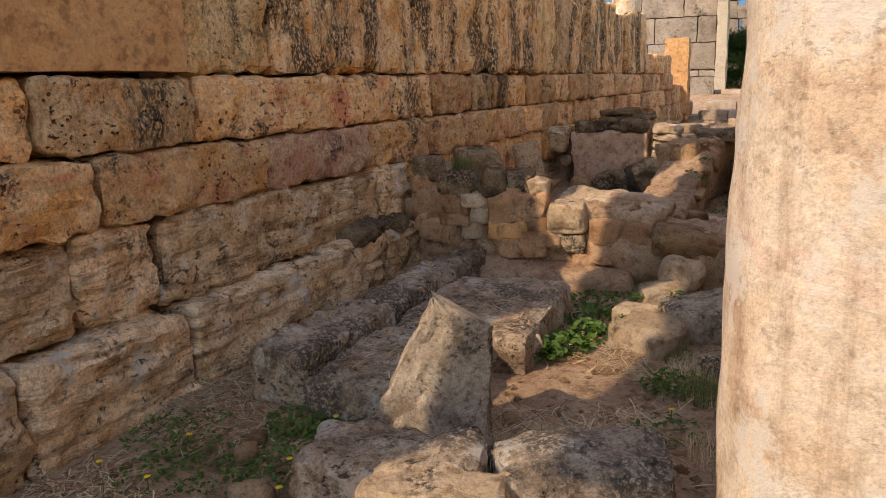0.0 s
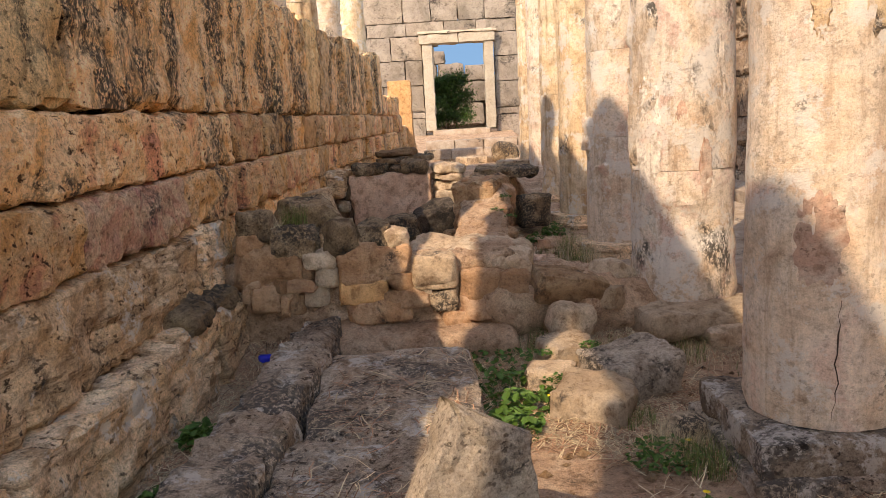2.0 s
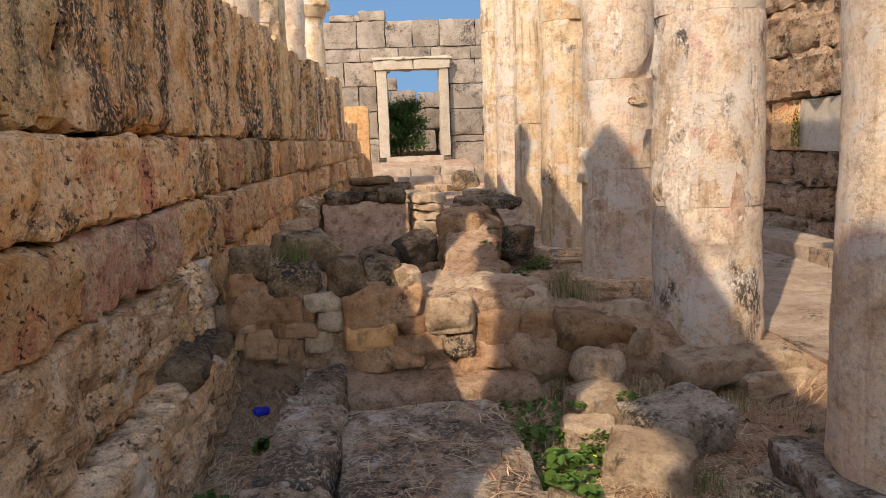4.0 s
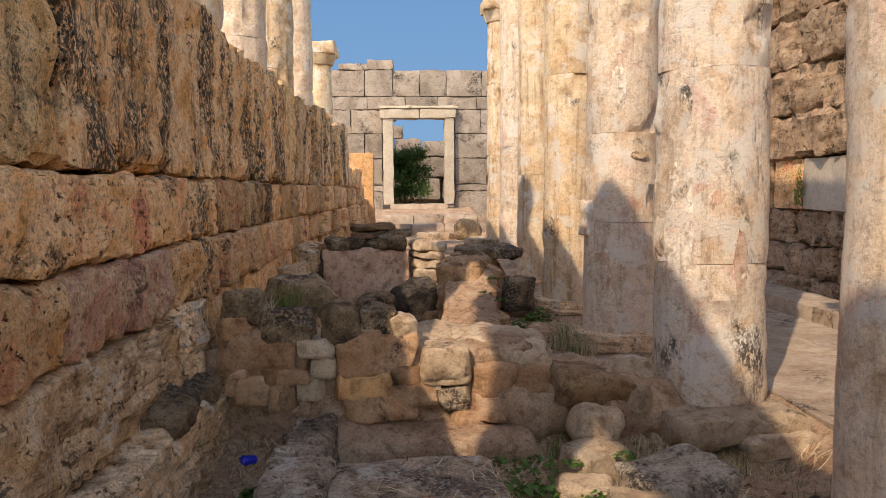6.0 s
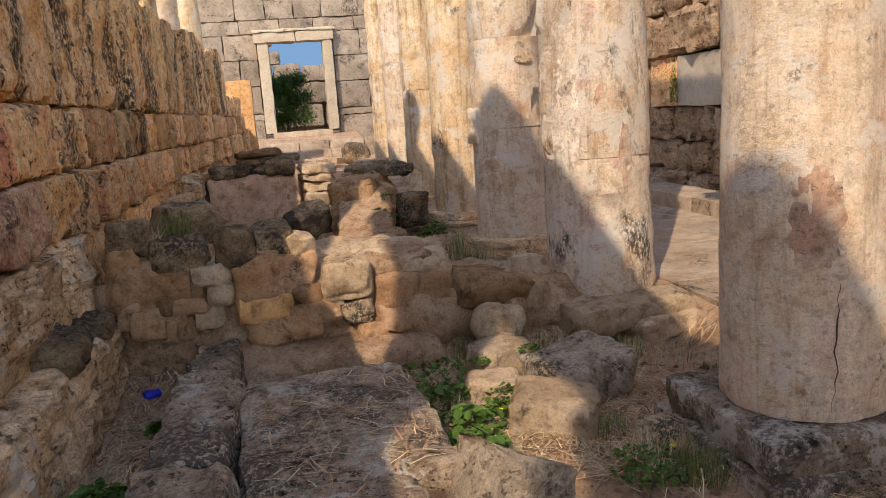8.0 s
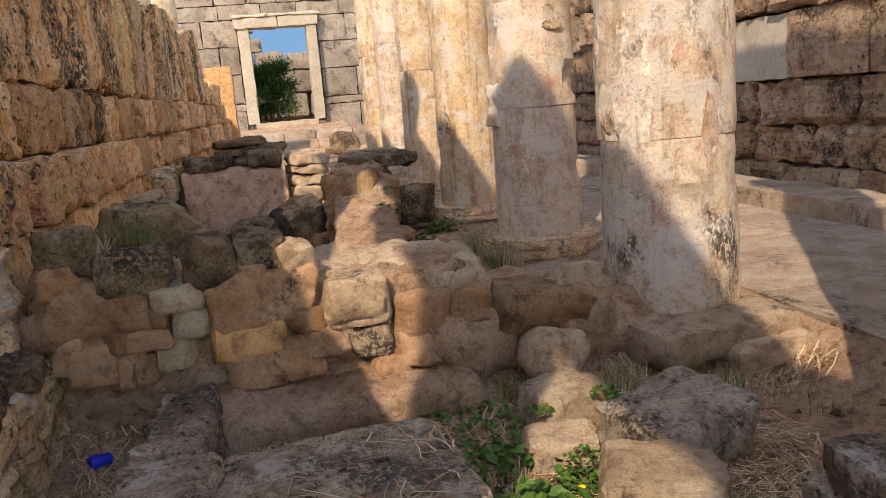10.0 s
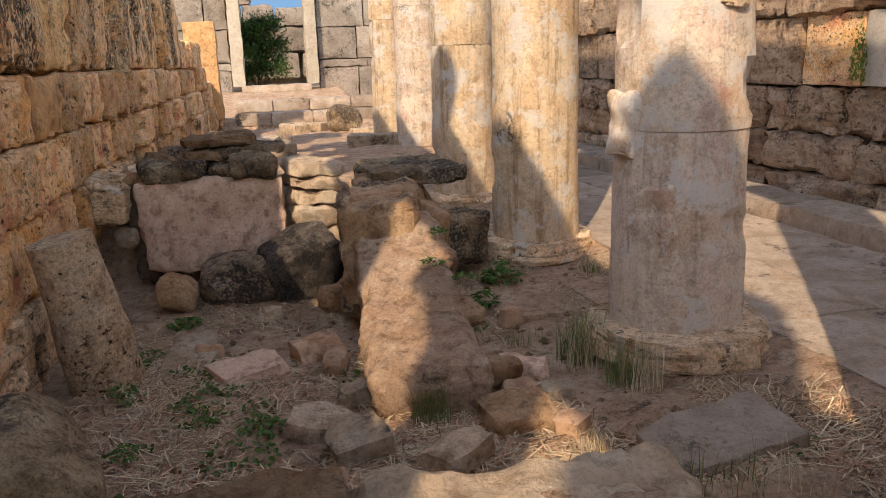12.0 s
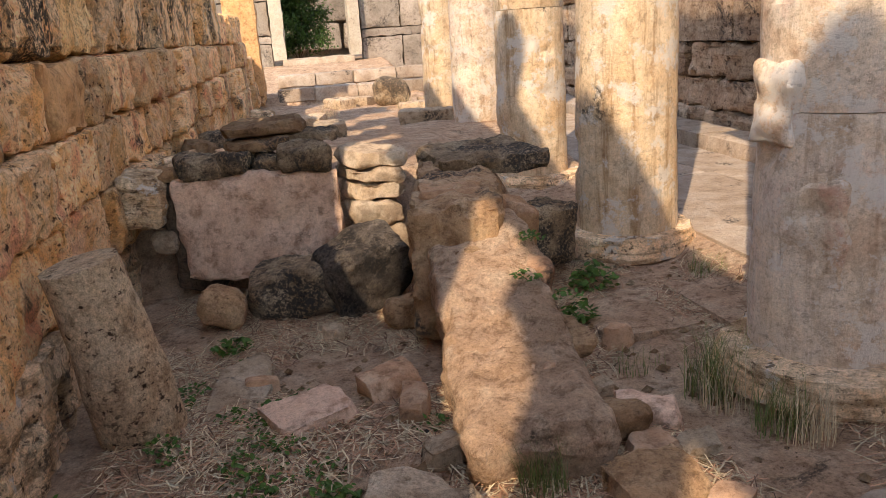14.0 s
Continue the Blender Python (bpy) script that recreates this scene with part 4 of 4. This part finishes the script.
loose("stone", (0.46, 0.3, 0.3), (-3.15, 8.45, -0.06), PALE, "pale stone fallen from the wall", "stone", rnd=0.35, res=0.04)
FLAT_STONES = (
        (-2.28, 9.85, 0.4, 0.36, 0.09, 25, PINK, "flat pale broken slab on the ground"), (-1.86, 10.05, 0.3, 0.22, 0.14, 20, BRICK, "reddish broken stone by the low wall"),
        (-1.78, 9.72, 0.14, 0.24, 0.13, -10, BRICK, "reddish brick fragment by the low wall"), (-1.9, 8.98, 0.36, 0.3, 0.1, -20, PALE, "flat pale broken slab on the ground"),
        (-1.72, 9.28, 0.2, 0.16, 0.1, 20, PALE, "small pale stone on the ground"), (-1.78, 8.72, 0.3, 0.28, 0.14, 10, PALE, "pale broken stone on the ground"),
        (-0.74, 9.4, 0.34, 0.18, 0.1, -30, PINK, "squared pale stone fragment"), (-0.86, 9.06, 0.26, 0.18, 0.1, 12, BRICK, "broken terracotta slab fragment"),
        (-0.66, 9.06, 0.2, 0.16, 0.08, 0, PALE, "small flat stone on the ground"), (-0.88, 9.66, 0.16, 0.1, 0.08, 10, PALE, "small flat stone on the ground"))
MORE_STONES = (
        (-0.55, 10.2, 0.14, 0.14, 0.14, 30, BRICK, "small reddish stone on the ground"), (-2.52, 10.3, 0.18, 0.1, 0.1, 8, BRICK, "brick fragment on the ground"),
        (-2.62, 10.25, 0.3, 0.9, 0.06, -6, PALE, "flat grey paving stone level with the earth"), (-2.1, 10.9, 0.12, 0.12, 0.08, 0, PALE, "small pale pebble on the ground"),
        (-0.75, 8.62, 0.18, 0.14, 0.1, 40, BRICK, "brick fragment on the ground"), (-0.2, 8.25, 0.7, 0.45, 0.1, 8, PAVE, "flat grey worn slab in the earth"), (-1.0, 8.8, 0.4, 0.3, 0.12, 8, RUBBLE, "broken brown stone on the ground"),
        (-1.35, 8.5, 0.3, 0.24, 0.12, 30, PALE, "pale broken stone on the ground"), (-2.4, 8.3, 0.2, 0.16, 0.08, 0, RUBBLE, "small stone on the ground"), (-1.2, 11.0, 0.14, 0.12, 0.1, 0, PALE, "small stone on the ground"))
for x, y, sx, sy, sz, rz, mat, lab in FLAT_STONES + MORE_STONES:
    loose("stone", (sx, sy, sz), (x, y, ground_height(x, y) + sz * 0.42), mat, lab, "stone", ((x * 71) % 14 - 7, (y * 53) % 14 - 7, rz), rnd=0.12, res=0.028, big=0.02, chip=0.02, amp=0.01, cuts=4)

for x, y, sx, sy, rz in ((-0.25, 10.55, 0.7, 0.6, 6), (-0.2, 7.75, 0.6, 0.4, -5), (0.35, 10.5, 0.5, 0.9, 2)):
    loose("flagstone", (sx, sy, 0.08), (x, y, ground_height(x, y) - 0.012), EARTH, "worn earth-covered flagstone level with the ground", "flagstone", (0, 0, rz), "flagstones round the column bases", rnd=0.2, res=0.05, amp=0.014, big=0.03, chip=0.05)
frnd = random.Random(91)
for k in range(20):
    x, y = frnd.uniform(-3.25, -2.5), frnd.uniform(12.6, 23.5)
    s = frnd.uniform(0.2, 0.5)
    loose("stone", (s, s * frnd.uniform(0.6, 1.0), s * 0.6), (x, y, ground_height(x, y) + s * 0.2), frnd.choice((DARK, RUBBLE, FOOT)), "rough dark stone fallen at the wall's foot", "stone", (frnd.uniform(-15, 15), frnd.uniform(-15, 15), frnd.uniform(0, 180)), "fallen stones along the wall", rnd=0.15, res=0.06, big=0.05, chip=0.05)

# ---- far steps ----
for i, (y, z, x0, x1) in enumerate(((25.2, 0.5, -2.6, 1.6), (27.4, 0.72, -2.6, 1.8))):
    st = thing("step", (0, y, 0), "worn pale stone step before the doorway", "step")
    js = steps_from(x0, x1, 0.7, 1.2, 60 + i)
    for a, b in zip(js, js[1:]):
        block("slab", (b - a - 0.015, 0.5, 0.3), ((a + b) / 2, 0, z - 0.15), PAVE, st, res=0.08, rnd=0.12, amp=0.015)
loose("rock", (0.75, 0.6, 0.62), (-0.24, 22.8, 0.42), DARK, "dark rounded rock on the far paving", "rock", rnd=0.4, res=0.06, big=0.08)
for x, y, sx in ((-1.3, 23.2, 0.8), (-0.8, 23.4, 0.5), (-0.3, 18.0, 0.8), (0.1, 20.7, 0.9), (-1.8, 16.2, 0.5), (-2.0, 19.0, 0.7), (0.9, 23.5, 1.2)):
    loose("stone", (sx, 0.4, 0.24), (x, y, ground_height(x, y) + 0.08), PALE, "worn pale stone on the far floor", "stone", (0, 0, x * 50), rnd=0.15, res=0.07)


# ---- plants ----
def blades(count, spread, height, rnd, lean=0.5, width=0.0022):
    v, f = [], []
    for _ in range(count):
        a, r = rnd.uniform(0, 6.283), spread * math.sqrt(rnd.random())
        x, y = r * math.cos(a), r * math.sin(a)
        h = height * rnd.uniform(0.5, 1.1)
        d = rnd.uniform(0, 6.283)
        out = lean * h * rnd.uniform(0.2, 1.0)
        s = Vector((-math.sin(d), math.cos(d), 0)) * width
        n = len(v)
        for k in range(4):
            t = k / 3
            c = Vector((x + math.cos(d) * out * t * t, y + math.sin(d) * out * t * t, h * (t - 0.15 * t * t)))
            w2 = s * (1 - t * 0.9)
            v += [c - w2, c + w2]
        f += [[n + 2 * k, n + 2 * k + 1, n + 2 * k + 3, n + 2 * k + 2] for k in range(3)]
    return v, f


def leaves(count, spread, height, size, rnd):
    v, f = [], []
    for _ in range(count):
        a, r = rnd.uniform(0, 6.283), spread * math.sqrt(rnd.random())
        c = Vector((r * math.cos(a), r * math.sin(a), height * rnd.random() * (1 - 0.6 * r / spread) + 0.01))
        s = size * rnd.uniform(0.6, 1.3)
        m = Euler((rnd.uniform(-0.7, 0.7), rnd.uniform(-0.7, 0.7), rnd.uniform(0, 6.283))).to_matrix()
        n = len(v)
        for p in ((-0.5, 0, 0), (-0.2, -0.3, 0.08), (0.25, -0.28, 0.08), (0.5, 0, -0.05), (0.25, 0.28, 0.08), (-0.2, 0.3, 0.08)):
            v.append(c + m @ (Vector(p) * s))
        f += [[n, n + 1, n + 2, n + 3], [n, n + 3, n + 4, n + 5]]
    return v, f


def tuft(x, y, count, spread, height, seed, material=GRASS, label="tuft of thin green grass", lean=0.6, z=None):
    v, f = blades(count, spread, height, random.Random(seed), lean)
    ob = part("grass_tuft", mesh("grass_tuft", v, f, material), None, pose(x, y, (ground_height(x, y) if z is None else z) - 0.01))
    tagged(ob, label, "grass", kind="stuff")


def weed(x, y, count, spread, height, size, seed, z=None, label="low green leafy weed growing on the earth"):
    v, f = leaves(count, spread, height, size, random.Random(seed))
    ob = part("weed", mesh("weed", v, f, LEAF), None, pose(x, y, (ground_height(x, y) if z is None else z)))
    tagged(ob, label, "plant", kind="stuff")


def flower(x, y, z=None):
    v, f = [], []
    for i in range(8):
        a = i * math.pi / 4
        d, s = Vector((math.cos(a), math.sin(a), 0.3)), Vector((-math.sin(a), math.cos(a), 0)) * 0.005
        n = len(v)
        v += [Vector((0, 0, 0.07)), Vector((0, 0, 0.07)) + d * 0.012 - s, Vector((0, 0, 0.07)) + d * 0.02, Vector((0, 0, 0.07)) + d * 0.012 + s]
        f.append([n, n + 1, n + 2, n + 3])
    fl = tagged(new("flower"), "small yellow flower on a thin stem", "flower", "yellow flowers in the weeds")
    fl.matrix_basis = pose(x, y, ground_height(x, y) if z is None else z)
    part("petals", mesh("petals", v, f, PETAL, False), fl)
    sv = [(-0.002, 0, -0.01), (0.002, 0, -0.01), (0.002, 0, 0.07), (-0.002, 0, 0.07), (0, -0.002, -0.01), (0, 0.002, -0.01), (0, 0.002, 0.07), (0, -0.002, 0.07)]
    part("stem", mesh("stem", sv, [[0, 1, 2, 3], [4, 5, 6, 7]], LEAF), fl)


prnd = random.Random(77)
PASSAGE_WEEDS = ((-1.3, 4.9, 110, 0.17, 0.2, 0.075), (-1.25, 5.25, 110, 0.2, 0.18, 0.065), (-1.24, 5.65, 130, 0.24, 0.16, 0.06), (-1.3, 6.1, 200, 0.32, 0.13, 0.045), (-1.40, 4.72, 100, 0.14, 0.18, 0.06), (-1.02, 5.45, 120, 0.1, 0.12, 0.04),
                          (-2.15, 2.95, 500, 0.34, 0.07, 0.03), (-2.5, 2.6, 500, 0.4, 0.07, 0.03), (-2.35, 3.35, 320, 0.22, 0.09, 0.035), (-2.0, 3.25, 320, 0.22, 0.1, 0.035), (-2.9, 3.0, 260, 0.3, 0.06, 0.03),
                          (-3.05, 5.0, 220, 0.14, 0.14, 0.055), (-3.0, 4.3, 200, 0.14, 0.12, 0.05), (-2.9, 5.9, 120, 0.1, 0.1, 0.05), (-0.55, 4.55, 260, 0.2, 0.1, 0.035), (-0.5, 3.9, 120, 0.2, 0.06, 0.03))
ROOM_WEEDS = ((-1.0, 5.5, 60, 0.12, 0.08, 0.035), (-3.2, 9.1, 260, 0.16, 0.24, 0.055), (-3.15, 8.7, 200, 0.16, 0.16, 0.055), (-2.5, 9.35, 80, 0.16, 0.05, 0.035), (-2.3, 8.85, 80, 0.2, 0.04, 0.035),
                          (-2.6, 10.6, 60, 0.1, 0.06, 0.035), (-2.3, 10.1, 50, 0.12, 0.05, 0.03), (-0.3, 11.2, 160, 0.16, 0.2, 0.05), (-0.62, 10.6, 90, 0.12, 0.16, 0.05), (-0.8, 10.2, 40, 0.1, 0.06, 0.03), (0.1, 8.2, 60, 0.14, 0.05, 0.03),
                          (-2.72, 10.9, 80, 0.12, 0.08, 0.045), (-2.2, 9.1, 70, 0.14, 0.05, 0.035))
for x, y, n, s, h, sz in PASSAGE_WEEDS + ROOM_WEEDS:
    weed(x, y, n, s, h, sz, prnd.random())
wr = random.Random(12)
for _ in range(26):
    weed(wr.uniform(-3.0, -1.7), wr.uniform(8.0, 10.4), 40, 0.09, 0.05, 0.03, wr.random())
for x, y, z, n in ((-0.98, 10.35, 0.46, 50), (-1.1, 10.05, 0.34, 40), (-0.95, 9.85, 0.28, 30), (-1.0, 5.95, -0.16, 60), (-0.7, 5.9, -0.12, 50), (-0.98, 5.5, -0.2, 60)):
    weed(x, y, n, 0.08, 0.05, 0.03, prnd.random(), z, "small green weed growing on stones")
PASSAGE_GRASS = ((-0.95, 5.75, 60, 0.08, 0.18), (-0.6, 6.3, 220, 0.3, 0.22), (-0.2, 6.2, 260, 0.35, 0.2), (0.1, 6.1, 200, 0.3, 0.16), (-1.0, 6.5, 120, 0.2, 0.2), (-0.7, 6.9, 160, 0.3, 0.25), (-0.42, 4.7, 420, 0.16, 0.18), (-0.36, 4.4, 320, 0.14, 0.16), (-0.62, 5.0, 200, 0.14, 0.14), (-0.2, 3.75, 300, 0.2, 0.16))
ROOM_GRASS = ((-2.35, 5.6, 160, 0.12, 0.18), (-2.4, 6.2, 160, 0.15, 0.18), (-1.4, 6.4, 80, 0.12, 0.16), (-1.3, 5.6, 160, 0.2, 0.14), (-0.35, 9.5, 220, 0.14, 0.42), (-0.25, 9.1, 140, 0.12, 0.32), (-0.45, 7.9, 60, 0.2, 0.25), (-0.2, 7.7, 60, 0.2, 0.3),
                      (-1.38, 8.95, 140, 0.1, 0.28), (-0.75, 8.4, 60, 0.08, 0.2), (0.5, 11.1, 100, 0.15, 0.16), (-0.55, 9.9, 60, 0.14, 0.12), (-2.9, 7.15, 140, 0.14, 0.3), (0.4, 5.7, 60, 0.2, 0.1), (2.6, 13.3, 100, 0.15, 0.3))
for x, y, n, s, h in PASSAGE_GRASS + ROOM_GRASS:
    dry = prnd.random() < 0.55 and (x, y) != (-1.38, 8.95)
    tuft(x, y, n, s, h, prnd.random(), STRAW if dry else GRASS, "tuft of dry straw-coloured grass" if dry else "tuft of thin green grass")
tuft(-0.33, 9.42, 130, 0.14, 0.4, 41, STRAW, "tuft of dry straw-coloured grass")
tuft(-0.2, 9.0, 110, 0.12, 0.34, 42, STRAW, "tuft of dry straw-coloured grass")
tuft(-2.82, 6.85, 160, 0.1, 0.2, 5, GRASS, "bright green grass tuft on the rubble wall", z=0.72)
tuft(-3.0, 6.7, 160, 0.12, 0.22, 6, STRAW, "dry grass hanging from the wall corner", lean=1.2, z=0.66)
tuft(-0.1, 21.9, 120, 0.2, 0.4, 7, STRAW, "dry pale grass before the steps")
tuft(-1.6, 21.4, 120, 0.2, 0.4, 8, STRAW, "dry pale grass before the steps")
for x, y in ((-2.75, 2.9), (-2.1, 2.85), (-2.0, 2.62), (-2.6, 2.45), (-2.45, 2.2), (-2.15, 3.35), (-2.5, 3.5), (-0.5, 4.05), (-0.1, 3.9), (-0.05, 3.75), (-1.05, 5.35), (-0.85, 3.3), (-0.42, 4.6), (-2.95, 2.5)):
    flower(x, y)

# straw and pine needles strewn over the earth
def surface(x, y):
    on_slab = -2.35 < x < -1.5 and 3.5 < y < 5.75
    return max(ground_height(x, y), -0.045) if on_slab else ground_height(x, y)


lit_v, lit_f = [], []
lr = random.Random(5)
for count in range(85000):
    x, y = lr.uniform(-3.2, 0.6), lr.uniform(2.2, 12.0)
    if -2.4 < x < -1.45 and 3.4 < y < 5.85 and count % 7:
        continue
    if noise.noise(Vector((x * 1.3, y * 1.3, 4))) < -0.16 + 0.3 * (lr.random() - 0.5):
        continue
    a, ln = lr.uniform(0, 6.283), lr.uniform(0.05, 0.2)
    w3 = lr.uniform(0.0014, 0.0034)
    if count % 260 == 0:
        ln, w3 = lr.uniform(0.3, 0.6), 0.003
    d, s = Vector((math.cos(a), math.sin(a), 0)) * ln / 2, Vector((-math.sin(a), math.cos(a), 0)) * w3
    z0, z1 = surface(x - d.x, y - d.y) + 0.006 + 0.035 * lr.random(), surface(x + d.x, y + d.y) + 0.004
    bend = s.normalized() * ln * lr.uniform(-0.15, 0.15)
    n = len(lit_v)
    p0, p1, pm = Vector((x, y, z0)) - d, Vector((x, y, z1)) + d, Vector((x, y, (z0 + z1) / 2 + 0.004)) + bend
    lit_v += [p0 - s, p0 + s, pm - s, pm + s, p1 - s, p1 + s]
    lit_f += [[n, n + 1, n + 3, n + 2], [n + 2, n + 3, n + 5, n + 4]]
half = len(lit_f) // 4 * 2
me = mesh("straw_litter", lit_v, lit_f, STRAW, False)
me.materials.append(NEEDLE)
me.polygons.foreach_set("material_index", [0 if i < half else 1 for i in range(len(lit_f))])
tagged(part("straw_litter", me), "dry straw and reddish pine needles strewn on the earth", "litter", kind="stuff")
peb_v, peb_f = [], []
for _ in range(2600):
    x, y = lr.uniform(-3.0, 0.7), lr.uniform(2.0, 12.0)
    s = 0.005 + 0.035 * lr.random() ** 3
    c = Vector((x, y, ground_height(x, y) + s * 0.2))
    n = len(peb_v)
    for k in range(6):
        d = Vector(((1, 0, 0), (-1, 0, 0), (0, 1, 0), (0, -1, 0), (0, 0, 0.7), (0, 0, -0.7))[k])
        peb_v.append(c + d * s * lr.uniform(0.7, 1.3))
    peb_f += [[n + a, n + b, n + e] for a, b, e in ((0, 2, 4), (2, 1, 4), (1, 3, 4), (3, 0, 4), (2, 0, 5), (1, 2, 5), (3, 1, 5), (0, 3, 5))]
tagged(part("pebbles", mesh("pebbles", peb_v, peb_f, RUBBLE, False)), "small pale pebbles and crumbs of stone", "pebbles", kind="stuff")

# moss hanging on the right wall, a blue plastic scrap, a bush, a far cypress
v, f = leaves(260, 0.16, 0.5, 0.05, random.Random(9))
v = [Vector((p.x * 0.25, p.y * 0.6, p.z * 1.3)) for p in v]
tagged(part("moss", mesh("moss", v, f, MOSS), None, pose(3.31, 11.7, 1.25)), "yellow-green moss hanging in a wall joint", "moss", kind="stuff")
loose("plastic_scrap", (0.11, 0.07, 0.05), (-3.03, 6.42, -0.24), BLUE, "crumpled bright blue plastic scrap in a corner", "litter", (0, 0, 20), rnd=0.4, res=0.02, amp=0.012, big=0.02)


def bush(x, y, z, radius, height, count, seed, label, size=0.13):
    r = random.Random(seed)
    b = thing("bush", (x, y, z), label, "bush")
    clumps = [Vector((r.gauss(0, 0.45) * radius, r.gauss(0, 0.4) * radius, height * (0.2 + 0.75 * r.random()))) for _ in range(40)]
    v, f = [], []
    for _ in range(count):
        c = r.choice(clumps)
        p = c + Vector((r.gauss(0, 0.17), r.gauss(0, 0.17), r.gauss(0, 0.17))) * radius
        p.z = max(0.02, p.z)
        s = size * r.uniform(0.5, 1.2)
        m = Euler((r.uniform(-1.2, 1.2), r.uniform(-1.2, 1.2), r.uniform(0, 6.283))).to_matrix()
        n = len(v)
        v += [p + m @ (Vector(q) * s) for q in ((-0.5, 0, 0), (0, -0.22, 0.06), (0.5, 0, 0), (0, 0.22, 0.06))]
        f.append([n, n + 1, n + 2, n + 3])
    part("crown", mesh("crown", v, f, BUSH, False), b)
    for c in clumps[:8]:
        s = Vector((0.02, 0, 0))
        u = Vector((0, 0.02, 0))
        e = Vector((0, 0, -0.1))
        part("branch", mesh("branch", [e - s, e + u, e + s, c - s * 0.3, c + u * 0.3, c + s * 0.3], [[0, 1, 4, 3], [1, 2, 5, 4], [2, 0, 3, 5]], BARK), b)


bush(-1.95, 34.2, 0.95, 0.95, 2.2, 14000, 3, "dense dark green bush behind the doorway")


def cypress(x, y, height, radius, seed):
    r = random.Random(seed)
    t = thing("cypress_tree", (x, y, -0.2), "tall narrow dark green cypress behind the wall", "tree")
    v, f = [], []
    for _ in range(6000):
        u = r.random() ** 0.8
        a = r.uniform(0, 6.283)
        rad = radius * (1 - u) ** 0.6 * min(1, 0.3 + u * 4) * (0.75 + 0.35 * noise.noise(Vector((math.cos(a) * 2, math.sin(a) * 2, u * 9)))) * r.uniform(0.7, 1.05)
        c = Vector((rad * math.cos(a), rad * math.sin(a), 0.6 + u * (height - 0.6)))
        m = Euler((r.uniform(-0.5, 0.5), r.uniform(-0.5, 0.5), a)).to_matrix()
        n = len(v)
        v += [c + m @ Vector(q) for q in ((0, -0.07, -0.1), (0.05, 0.0, 0.0), (0.05, 0.05, 0.28), (0, -0.02, 0.22))]
        f.append([n, n + 1, n + 2, n + 3])
    part("crown", mesh("crown", v, f, BUSH, False), t)
    tv, tf = drum(0.22, 0.1, height * 0.6, seed, sides=12, rows=6)
    part("trunk", mesh("trunk", tv, tf, BARK), t)


cypress(9.0, 33.0, 10.5, 1.1, 4)
cypress(10.6, 34.5, 9.0, 1.0, 5)
